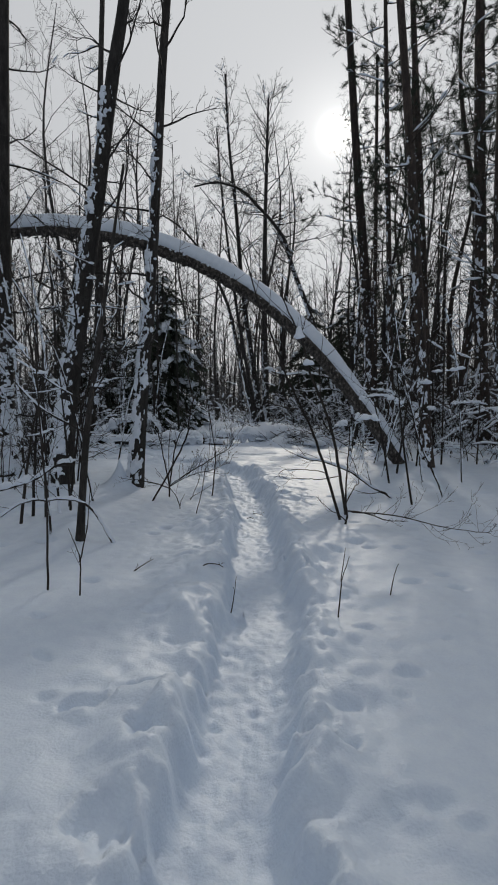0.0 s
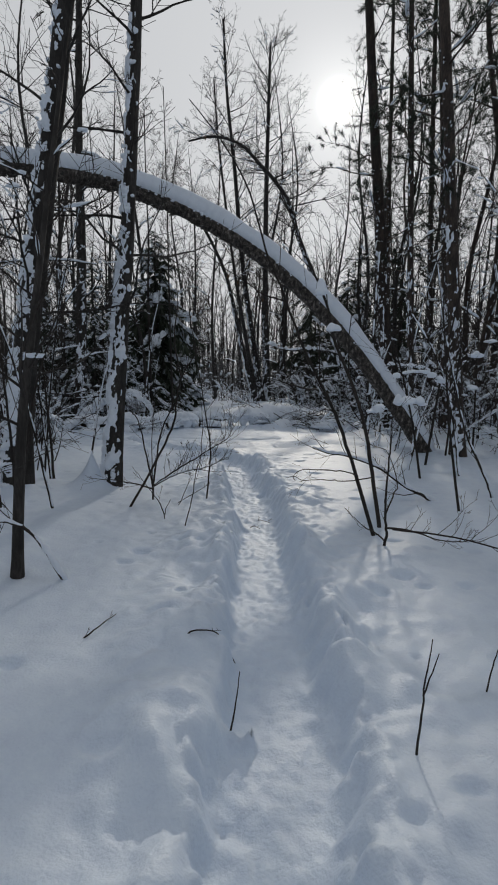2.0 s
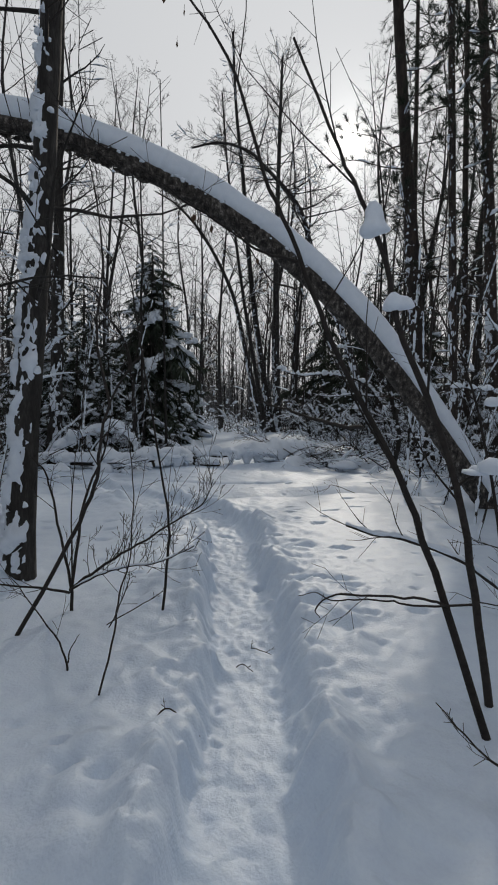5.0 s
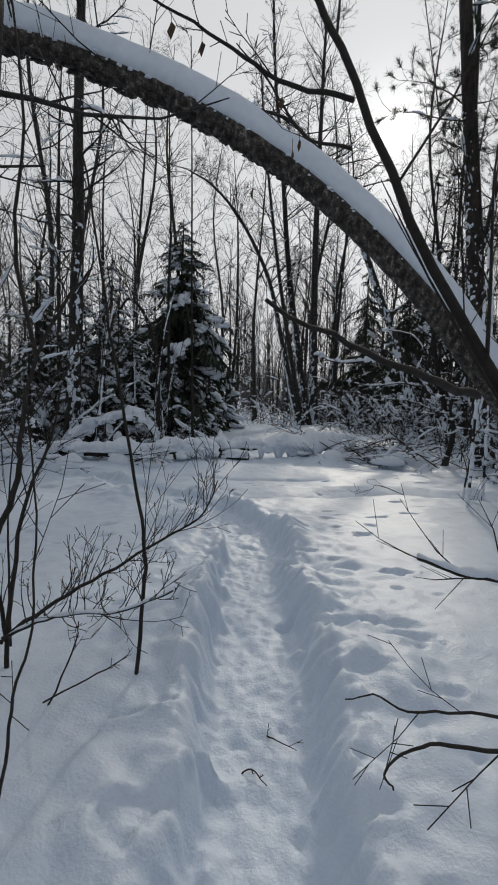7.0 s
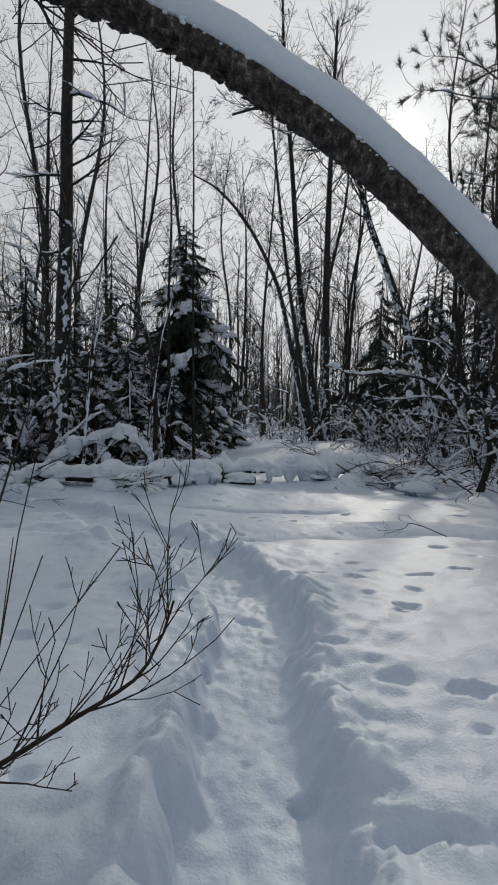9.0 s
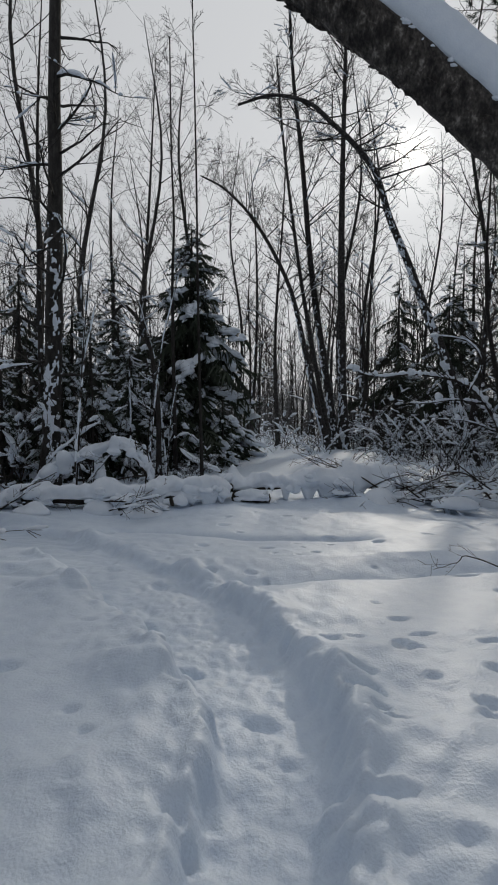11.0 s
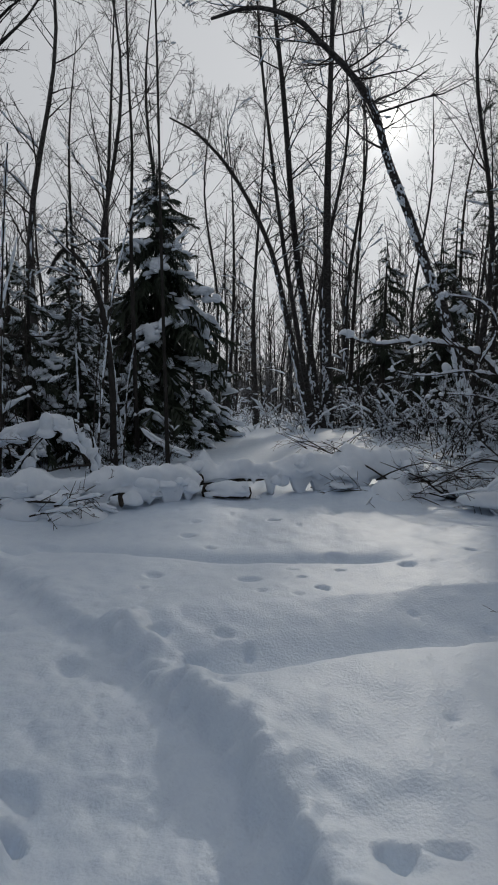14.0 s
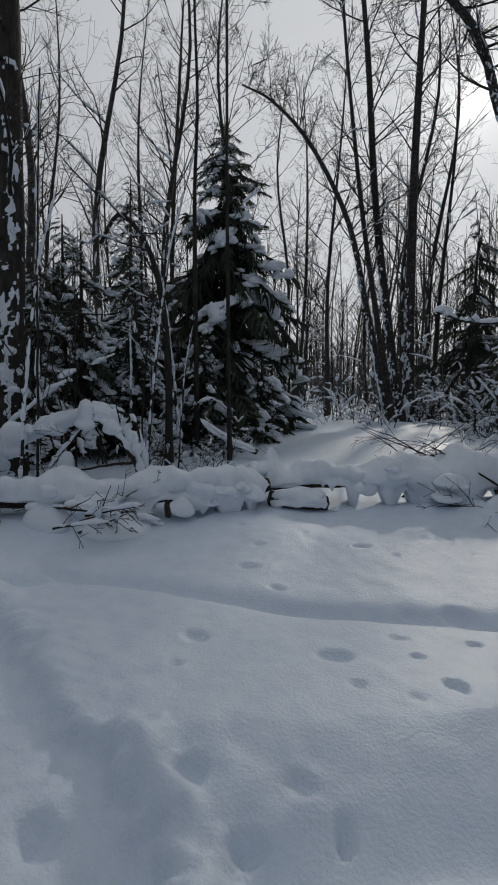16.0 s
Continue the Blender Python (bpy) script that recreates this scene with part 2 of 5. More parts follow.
def vnoise(x, y, s=0):
    i, j = np.floor(x), np.floor(y)
    u, v = x - i, y - j
    u, v = u * u * (3 - 2 * u), v * v * (3 - 2 * v)
    a, b, c, d = hash2(i, j, s), hash2(i + 1, j, s), hash2(i, j + 1, s), hash2(i + 1, j + 1, s)
    return (a * (1 - u) + b * u) * (1 - v) + (c * (1 - u) + d * u) * v - 0.5


def fbm(x, y, s=0, octaves=3):
    return sum(vnoise(x * 2 ** o, y * 2 ** o, s + o * 7) / 2 ** o for o in range(octaves))


def clods(x, y, size, s=0, sharp=1.0):
    """Rounded clods of broken snow with creases between them, 0 to 1."""
    x, y = x / size, y / size
    i, j = np.floor(x), np.floor(y)
    best = np.full(x.shape, 9.0)
    for di in (-1, 0, 1):
        for dj in (-1, 0, 1):
            cx, cy = i + di + 0.1 + 0.8 * hash2(i + di, j + dj, s), j + dj + 0.1 + 0.8 * hash2(i + di, j + dj, s + 1)
            w = 0.75 + 0.6 * hash2(i + di, j + dj, s + 2)
            best = np.minimum(best, ((x - cx) ** 2 + (y - cy) ** 2) / (w * w))
    return np.sqrt(np.clip(1 - sharp * best, 0, 1))


TRAIL = smooth_line([(-0.05, -14, 0), (0.02, -8, 0), (-0.05, -3, 0), (-0.05, 0, 0), (-0.04, 1.6, 0), (0.02, 2.4, 0), (0.10, 3.2, 0), (0.12, 4.2, 0), (0.115, 5.2, 0), (0.10, 6.2, 0), (0.08, 7.0, 0), (0.0, 7.9, 0), (-0.13, 8.7, 0), (-0.18, 9.5, 0), (-0.35, 10.1, 0), (-0.64, 10.6, 0), (-1.14, 11.2, 0), (-1.68, 11.7, 0), (-2.4, 12.25, 0), (-4.2, 13.0, 0), (-7, 13.4, 0)], 240)[:, :2]


def trail_distance(x, y):
    """Signed distance to the trodden trail (left is negative) and the place along it."""
    best, sign, along = np.full(x.shape, 99.0), np.ones(x.shape), np.zeros(x.shape)
    for i in range(len(TRAIL) - 1):
        a, b = TRAIL[i], TRAIL[i + 1]
        d = b - a
        L = float(d @ d)
        near = (np.abs(x - a[0]) < 2.2) & (np.abs(y - a[1]) < 2.2)
        if not near.any():
            continue
        px, py = x[near] - a[0], y[near] - a[1]
        u = np.clip((px * d[0] + py * d[1]) / L, 0, 1)
        dist = np.hypot(px - u * d[0], py - u * d[1])
        better = dist < best[near]
        idx = np.flatnonzero(near)[better] if x.ndim == 1 else None
        best[idx] = dist[better]
        sign[idx] = np.sign(px * d[1] - py * d[0])[better]
        along[idx] = i + u[better]
    return best * sign, along


# hollows left by boots and by snow that fell from branches: x, y, length, width, depth, turn
HOLLOWS = [(-1.14, 2.7, 0.12, 0.07, 0.05, -0.5), (-0.8, 2.25, 0.2, 0.12, 0.07, 0.4), (-0.52, 2.42, 0.24, 0.10, 0.08, 0.2), (-0.42, 2.05, 0.12, 0.18, 0.10, 0.2), (-0.46, 1.6, 0.12, 0.2, 0.09, -0.2), (-0.9, 1.45, 0.16, 0.12, 0.05, 0.3), (0.40, 2.05, 0.15, 0.15, 0.09, 0.2), (0.40, 2.05, 0.04, 0.04, 0.06, 0.0), (0.72, 1.73, 0.3, 0.14, 0.05, 0.2), (0.9, 1.3, 0.3, 0.12, 0.05, -0.3),
           (0.56, 4.21, 0.12, 0.3, 0.06, 0.1), (0.44, 4.76, 0.2, 0.22, 0.07, 0.5), (0.53, 4.29, 0.03, 0.1, 0.06, 0.1), (-0.48, 4.74, 0.055, 0.045, 0.045, 0.0), (-0.4, 4.79, 0.05, 0.04, 0.04, 0.5), (-0.27, 4.83, 0.06, 0.035, 0.03, 0.2), (-0.56, 4.4, 0.07, 0.04, 0.03, 0.1), (-0.29, 4.61, 0.05, 0.05, 0.03, 0.0), (-0.63, 5.0, 0.09, 0.03, 0.03, 0.0), (-0.7, 5.9, 0.06, 0.05, 0.04, 0.3), (-0.6, 5.75, 0.05, 0.05, 0.04, 0.0), (-0.48, 5.7, 0.06, 0.05, 0.04, 0.2),
           (-0.45, 7.01, 0.07, 0.05, 0.04, 0.1), (-0.33, 7.09, 0.05, 0.06, 0.03, 0.2), (0.56, 7.46, 0.2, 0.14, 0.07, 0.2), (0.81, 7.31, 0.09, 0.04, 0.03, 0.0), (0.46, 7.96, 0.3, 0.12, 0.07, 0.3), (0.82, 7.82, 0.3, 0.12, 0.05, -0.2), (0.83, 9.84, 0.22, 0.08, 0.05, 0.2), (-0.33, 6.54, 0.14, 0.14, 0.08, 0.3), (0.22, 10.14, 0.16, 0.07, 0.06, 0.1), (0.85, 9.92, 0.22, 0.10, 0.06, 0.0), (0.66, 10.66, 0.2, 0.05, 0.04, 0.1), (1.08, 10.62, 0.15, 0.06, 0.05, 0.2), (1.5, 10.8, 0.22, 0.06, 0.05, 0.1),
           (0.98, 8.89, 0.3, 0.1, 0.07, 0.2), (0.58, 7.99, 0.3, 0.12, 0.06, -0.1), (-1.24, 10.9, 0.12, 0.08, 0.07, -0.6), (0.24, 8.32, 0.2, 0.08, 0.09, 0.4), (0.27, 8.77, 0.24, 0.1, 0.09, 0.3), (0.25, 9.3, 0.2, 0.09, 0.06, 0.1),
           (-1.15, 10.70, 0.11, 0.085, 0.11, -0.6), (-0.68, 9.9, 0.10, 0.2, 0.12, 0.5), (-0.72, 10.3, 0.09, 0.1, 0.07, 0.3), (0.23, 9.96, 0.16, 0.085, 0.08, -0.1), (0.33, 9.70, 0.12, 0.055, 0.08, -0.25), (0.32, 9.79, 0.05, 0.03, 0.04, 0.0), (0.55, 10.47, 0.2, 0.07, 0.05, 0.0), (0.50, 10.54, 0.05, 0.04, 0.04, 0.0), (0.08, 10.62, 0.07, 0.05, 0.06, 0.0), (0.25, 10.65, 0.09, 0.03, 0.03, 0.0),
           (-0.46, 14.41, 0.08, 0.07, 0.05, 0.0), (-0.98, 11.95, 0.06, 0.05, 0.035, 0.2), (-0.61, 12.0, 0.05, 0.05, 0.03, 0.0), (-0.47, 11.91, 0.03, 0.06, 0.04, 0.0), (-0.76, 11.78, 0.06, 0.05, 0.035, 0.3), (-0.05, 12.65, 0.05, 0.06, 0.04, 0.0), (-0.45, 12.56, 0.04, 0.03, 0.02, 0.0), (-0.24, 13.06, 0.05, 0.03, 0.02, 0.0), (0.13, 13.11, 0.05, 0.03, 0.03, 0.0), (-0.17, 12.88, 0.05, 0.05, 0.03, 0.0), (-1.27, 12.51, 0.05, 0.05, 0.03, 0.0), (-1.24, 13.82, 0.1, 0.05, 0.03, 0.0), (0.09, 14.74, 0.2, 0.06, 0.04, 0.0)]


def ground_height(x, y):
    x, y = np.atleast_1d(np.asarray(x, float)).ravel(), np.atleast_1d(np.asarray(y, float)).ravel()
    r = np.hypot(x, y - 8)
    z = -0.13 + 0.10 * fbm(x * 0.45, y * 0.45, 3, 2) + 0.05 * fbm(x * 1.3, y * 1.3, 9, 2)
    z += 0.8 * fbm(x * 0.06, y * 0.06, 21, 2) * np.clip((r - 14) / 20, 0, 1)
    z += 0.10 * np.clip((x - 2.5) / 4, 0, 1) * np.clip((y - 4) / 6, 0, 1)
    z += 0.14 * np.clip((y - 17) / 6, 0, 1)
    z += 0.012 * fbm(x * 6, y * 6, 5, 2) * np.clip((14 - r) / 4, 0, 1)
    # a drift edge with a shaded hollow behind it, and a narrow furrow across the way
    u = y - 11.80 - 0.47 * np.maximum(x, -0.6) + 0.12 * x * x * (x > 0) + 0.08 * fbm(x * 1.3, y * 0.4, 64, 2)
    span = np.clip((x + 1.3) / 0.7, 0, 1) * np.clip((5 - x) / 2.5, 0, 1)
    ramp = np.clip(1 - u / (0.66 + 0.1 * fbm(x * 2, y * 2, 66, 2)), 0, 1)
    z -= 0.27 * span * (ramp - 0.35 * ramp * (1 - ramp)) / (1 + np.exp(np.clip(-(u - 0.03) / 0.05, -40, 40)))
    line = 13.37 + 0.05 * np.sin(2.5 * x + 1) - 0.30 * np.exp(-((x + 2.8) / 0.45) ** 2)
    z -= 0.085 * np.exp(-(np.abs(y - line) / 0.09) ** 1.6) * np.clip((x + 6) / 2, 0, 1) * np.clip((0.75 - x) / 0.3, 0, 1)
    # snow drifted against the fallen logs
    z += 0.17 * np.exp(-((x - 0.7) / 0.75) ** 2 - ((y - 15.75) / 0.42) ** 2)
    warp = np.clip(fbm(x * 11, y * 11, 88, 3), -0.6, 0.6)
    for hx, hy, l, w, dp, turn in HOLLOWS:
        if l > 0.17:
            l, w = l * 0.66, w * 0.8
        if max(l, w) > 0.1:
            l, w, dp = l * 0.85, w * 0.8, dp * 0.75
        c, s = math.cos(turn), math.sin(turn)
        u, v = ((x - hx) * c + (y - hy) * s) / (0.85 * l), (-(x - hx) * s + (y - hy) * c) / (0.68 * w)
        q = (u * u + v * v) * np.clip(1 + 1.5 * warp, 0.3, 3)
        z += 1.0 * dp * (-np.exp(-q ** 1.6 * 1.1) + 0.16 * np.exp(-(np.sqrt(q) - 1.3) ** 2 * 9))
    # small dents of snow clods and animal steps
    cell = 0.36
    gi, gj = np.floor(x / cell), np.floor(y / cell)
    for di in (-1, 0, 1):
        for dj in (-1, 0, 1):
            ci, cj = gi + di, gj + dj
            pick = hash2(ci, cj, 31)
            cx, cy = (ci + 0.15 + 0.7 * hash2(ci, cj, 32)) * cell, (cj + 0.15 + 0.7 * hash2(ci, cj, 33)) * cell
            sz = 0.022 + 0.045 * hash2(ci, cj, 34) ** 2
            q = ((x - cx) / (sz * 1.5)) ** 2 + ((y - cy) / sz) ** 2
            z -= np.where(pick < np.where((x > 0.45) & (y < 11), np.where(y < 5.5, 0.6, 0.36), 0.24), 0.75 * sz * np.exp(-q * q), 0) * np.clip((16 - r) / 4, 0, 1)
    d, along = trail_distance(x, y)
    wob = 0.075 * fbm(y * 2.2 + 5, np.sign(d) * 3.0 + 0 * y, 40, 3)
    e = np.abs(d) + wob + 0.06 * vnoise(x * 7, y * 7, 44) + 0.055 * vnoise(x * 17, y * 17, 45)
    far = np.clip((y - 8.9) / 1.6, 0, 1)
    e = e + far * (0.08 * fbm(x * 3.5, y * 3.5, 47, 2) - 0.02)
    deep = 0.26 - 0.05 * far - 0.06 * np.clip((y - 10.9) / 0.9, 0, 1)
    half = 0.225 + 0.11 * np.clip((y - 9.5) / 0.9, 0, 1)
    steep = np.where(d < 0, 0.020, 0.034 - 0.012 * far)
    e = e + 0.11 * (0.5 - clods(x, y, 0.17, 90)) * np.exp(-((e - half) / 0.16) ** 2)
    wall = 1 / (1 + np.exp(np.clip((e - half) / steep, -40, 40)))
    z += -wall * deep
    # broken snow thrown up beside the trail
    near_lip = np.exp(-((e - half - 0.12) / 0.11) ** 2)
    patch = np.clip(0.55 + 1.5 * fbm(x * 1.4, y * 1.4, 93, 2), 0.1, 1)
    z += (1 - 0.15 * far) * near_lip * patch * (0.13 * clods(x, y, 0.17, 95) + 0.05 * clods(x, y, 0.075, 98) - 0.06)
    z += (1 - 0.4 * far) * near_lip * (0.07 * fbm(x * 5, y * 5, 50, 3) + 0.035 * vnoise(x * 26, y * 26, 54))
    z += far * 0.09 * np.clip((11.6 - y) / 0.8, 0.15, 1) * fbm(x * 3.2, y * 3.2, 48, 3) * np.exp(-((e - half) / 0.3) ** 2)
    bank = np.exp(-((e - half - 0.3) / 0.30) ** 2)
    z += bank * (0.11 - 0.06 * far) * fbm(x * 2.6, y * 2.6, 60, 3) * np.where(d > 0, 1.0, 0.8)
    z += bank * patch * np.where(d > 0, 0.04, 0.11) * clods(x, y, 0.23, 101, 1.3)
    # trodden floor, boot-sized treads and crumbs
    z += wall * (0.050 * clods(x, y * 0.75, 0.14, 104) + 0.028 * clods(x, y, 0.06, 107) + 0.016 * fbm(x * 5, y * 4, 70, 2) + 0.014 * vnoise(x * 33, y * 29, 73) - 0.02)
    z += 0.03 * (1 - 0.6 * far) * np.exp(-((e - 0.6) / 0.5) ** 2) * fbm(x * 9, y * 9, 75, 2)
    # snow heaped at the foot of the two near trees
    for tx, ty, h, w in ((-2.0, 7.66, 0.50, 0.15), (-2.75, 7.25, 0.2, 0.4), (-1.9, 5.3, 0.12, 0.4), (1.35, 5.55, 0.1, 0.35), (3.55, 10.95, 0.15, 0.4)):
        z += h * np.exp(-np.hypot(x - tx, y - ty) / w)
    return z


def gz(x, y):
    return float(ground_height([x], [y])[0])


def axis_steps(lo, hi, fine, far):
    inner = np.arange(lo, hi, fine)
    out, step, v = [], fine, hi
    while v < far:
        out.append(v)
        step = min(step * 1.05, 0.03) if abs(v - (hi if v > hi else lo)) < 0.9 else step * 1.15
        v += step
    back, step, v = [], fine, lo - fine
    while v > -far:
        back.append(v)
        step = min(step * 1.05, 0.03) if abs(v - (hi if v > hi else lo)) < 0.9 else step * 1.15
        v -= step
    return np.concatenate([back[::-1], inner, out])


def build_ground():
    xs = axis_steps(-1.4, 1.35, 0.017, 1500)
    ys = axis_steps(0.9, 13.6, 0.020, 1500)
    X, Y = np.meshgrid(xs, ys, indexing="ij")
    x, y = X.ravel(), Y.ravel()
    z = ground_height(x, y)
    nx, ny = len(xs), len(ys)
    i, j = np.meshgrid(np.arange(nx - 1), np.arange(ny - 1), indexing="ij")
    f = np.stack([i * ny + j, (i + 1) * ny + j, (i + 1) * ny + j + 1, i * ny + j + 1], -1).reshape(-1, 4)
    m = Mesh()
    m.add(np.stack([x, y, z], -1), f)
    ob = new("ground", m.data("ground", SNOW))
    tagged(ob, "deep snow cover with a narrow trodden trail", "snow ground", kind="structure")


build_ground()


# ---- trees: growing limbs ----
def wander(rng, p, d, length, steps, wiggle, lift):
    """A crooked line from p along d; lift bends it up (or down)."""
    pts, q, d = [np.array(p, float)], np.array(p, float), unit(np.array(d, float))
    for _ in range(steps):
        d = unit(d + rng.normal(0, wiggle, 3) + np.array((0, 0, lift)))
        q = q + d * (length / steps)
        pts.append(q)
    return np.array(pts)


def sideways(rng, tan, angle):
    """A direction that leaves tan at the angle (degrees) on a random side."""
    a = unit(np.cross(tan, rng.normal(0, 1, 3)))
    return unit(tan * math.cos(radians(angle)) + a * math.sin(radians(angle)))


def limb(m, rng, p, d, length, r, depth=2, kids=6, wiggle=0.13, lift=0.06, droop=0.0, snow=None, snow_width=1.6, thin=0.0018, lines=None):
    """A limb with twigs of twigs, into mesh m; snow lies on it where snow is a mesh."""
    steps = 6 if depth >= 2 else (3 if depth == 1 else 1)
    pts = wander(rng, p, d, length, steps, wiggle, lift)
    rad = np.maximum(np.linspace(r, r * 0.25, steps + 1), thin)
    tube(m, pts, rad, 5 if depth >= 2 else (4 if r > 0.006 else 3), caps=False)
    if lines is not None:
        lines.append(pts)
    if snow is not None and depth >= 1 and length > 0.25:
        flat = abs(unit(pts[-1] - pts[0])[2])
        if flat < 0.75 and rng.uniform() < 0.75:
            dense = smooth_line(pts, max(6, int(length / 0.10)))
            w = np.maximum(np.interp(np.linspace(0, 1, len(dense)), np.linspace(0, 1, len(rad)), rad) * snow_width, 0.012 * snow_width)
            snow_ridge(snow, dense + (0, 0, 0.6 * r), w, w * rng.uniform(0.9, 1.6), rng, gap=0.68, lump=0.55, sides=5)
            for _ in range(int(length / 0.35)):
                q, _t = along(pts, rng.uniform(0.15, 1.0))
                s_ = rng.uniform(0.018, 0.045) * (0.6 + 0.2 * snow_width)
                blob(snow, q + (0, 0, s_ * 0.3), (s_ * rng.uniform(0.9, 1.7), s_, s_ * rng.uniform(0.6, 1.0)), rng, 1, 0.35)
    if depth <= 0:
        return
    for i in range(kids):
        f = rng.uniform(0.18, 1.0)
        k = min(int(f * steps), steps - 1)
        q = pts[k] + (pts[k + 1] - pts[k]) * (f * steps - k)
        tan = unit(pts[k + 1] - pts[k])
        limb(m, rng, q, sideways(rng, tan, rng.uniform(28, 62)), length * rng.uniform(0.28, 0.55) * (1.15 - 0.5 * f), max(r * 0.5 * (1 - 0.5 * f), thin),
             depth - 1, max(2, int(kids * 0.7)), wiggle, lift - droop, droop, snow, snow_width, thin)


def trunk_mesh(m, line, r0, r1, rng, sides=10, rough=0.06, flare=1.35):
    k = max(8, len(line) * 4)
    pts = smooth_line(line, k)
    f = np.linspace(0, 1, k)
    rad = r0 + (r1 - r0) * f ** 0.9
    rad[0] *= flare
    if k > 12:
        rad[1] *= 1 + (flare - 1) * 0.35
    tube(m, pts, rad, sides, rough, rng)
    return pts, rad


def along(pts, f):
    u = f * (len(pts) - 1)
    i = min(int(u), len(pts) - 2)
    return pts[i] + (pts[i + 1] - pts[i]) * (u - i), unit(pts[i + 1] - pts[i])


def plastered(m, rng, pts, rad, lo, hi, way, count, size, base=0.12):
    """Snow blown against one side of a trunk: an uneven crust that thins out upwards."""
    way = unit(np.asarray(way, float))
    seg = np.linalg.norm(np.diff(pts, axis=0), axis=1).sum() * (hi - lo)
    near = size < 0.045 or size > 0.06
    n, around = (int(np.clip(seg / 0.022, 30, 260)), 17) if near else (44, 8)
    fs = np.linspace(lo, hi, n)
    ps = np.array([along(pts, f)[0] for f in fs])
    tn = np.array([along(pts, f)[1] for f in fs])
    rs = np.interp(fs, np.linspace(0, 1, len(rad)), rad)
    a = unit(way - tn * (tn @ way)[:, None])
    b = np.cross(tn, a)
    th = np.linspace(-1.9, 1.9, around)
    U, T = np.meshgrid(np.arange(n) * seg / n, th, indexing="ij")
    up = np.linspace(0, 1, n)[:, None]
    q = rng.uniform(0, 80)
    h = base + 1.1 * fbm(U * 4 + q, T * 1.1 + q, 7, 3) + 1.5 * fbm(U * 13, T * 3 + q, 8, 3) - 0.30 * np.abs(T) ** 1.6 - 0.6 * up
    thick = np.minimum(np.minimum(0.05, size * 0.9), rs * 0.55)[:, None]
    R = rs[:, None] * 0.98 + thick * np.clip(h * 1.5, -0.6, 1.0)
    v = ps[:, None] + R[..., None] * (np.cos(T)[..., None] * a[:, None] + np.sin(T)[..., None] * b[:, None])
    i, j = np.meshgrid(np.arange(n - 1), np.arange(around - 1), indexing="ij")
    m.add(v.reshape(-1, 3), np.stack([i * around + j, i * around + j + 1, (i + 1) * around + j + 1, (i + 1) * around + j], -1).reshape(-1, 4))
    # loose clumps stuck to the bark
    for _ in range(count if near else 0):
        k = int(n * rng.uniform(0, 1) ** 1.2 * 0.999)
        t = rng.normal(0, 0.85)
        q = ps[k] + rs[k] * (math.cos(t) * a[k] + math.sin(t) * b[k])
        w = rng.uniform(0.25, 0.75) * min(size * 0.6, rs[k] * 0.5)
        blob(m, q, (w * rng.uniform(0.7, 1.2), w * rng.uniform(0.7, 1.2), w * rng.uniform(0.7, 1.9)), rng, 2, 0.5)


def single_tree(name, label, line, r0, r1, bark, seed, limbs=14, first=0.3, reach=1.8, rise=30, depth=2, kids=6, snowy=0.0, limb_r=0.35, bark_side=None, category="tree", lift=0.05, group="", droop=0.0, wig=0.13):
    thin = 0.0018 + 0.0001 * line[0][1]
    rng = np.random.default_rng(seed)
    base = np.array(line[0], float)
    base[2] = gz(base[0], base[1]) - 0.12
    rel = np.array(line, float) - base
    rel[0] = 0
    tree = thing(name, base, label, category, group)
    m = Mesh()
    pts, rad = trunk_mesh(m, rel, r0, r1, rng)
    part("trunk", m, bark, tree)
    snow = Mesh()
    for i in range(limbs):
        f = first + (0.98 - first) * (i + rng.uniform(0, 0.9)) / limbs
        p, tan = along(pts, f)
        az = rng.uniform(0, 2 * np.pi)
        el = radians(rise + rng.uniform(-18, 18))
        d = np.array((math.cos(az) * math.cos(el), math.sin(az) * math.cos(el), math.sin(el)))
        lm = Mesh()
        r = float(np.interp(f, np.linspace(0, 1, len(rad)), rad))
        limb(lm, rng, p, d, reach * rng.uniform(0.55, 1.15) * (1.1 - 0.6 * f), max(min(r * limb_r, 0.018 if line[0][1] < 10 else 0.03), 0.005), depth, kids, wig, lift, droop, snow if rng.uniform() < snowy else None, 0.9 if line[0][1] < 10 else 1.5, thin=thin)
        part("branch", lm, TWIG if r < 0.08 else bark, tree)
    if bark_side:
        plastered(snow, rng, pts, rad, *bark_side, 0.40 if line[0][1] < 10 else 0.12)
    if snow.n:
        part("snow", snow, SNOW_CLUMP, tree, "clumps of snow clinging to the bark and limbs", kind="stuff")
    return tree


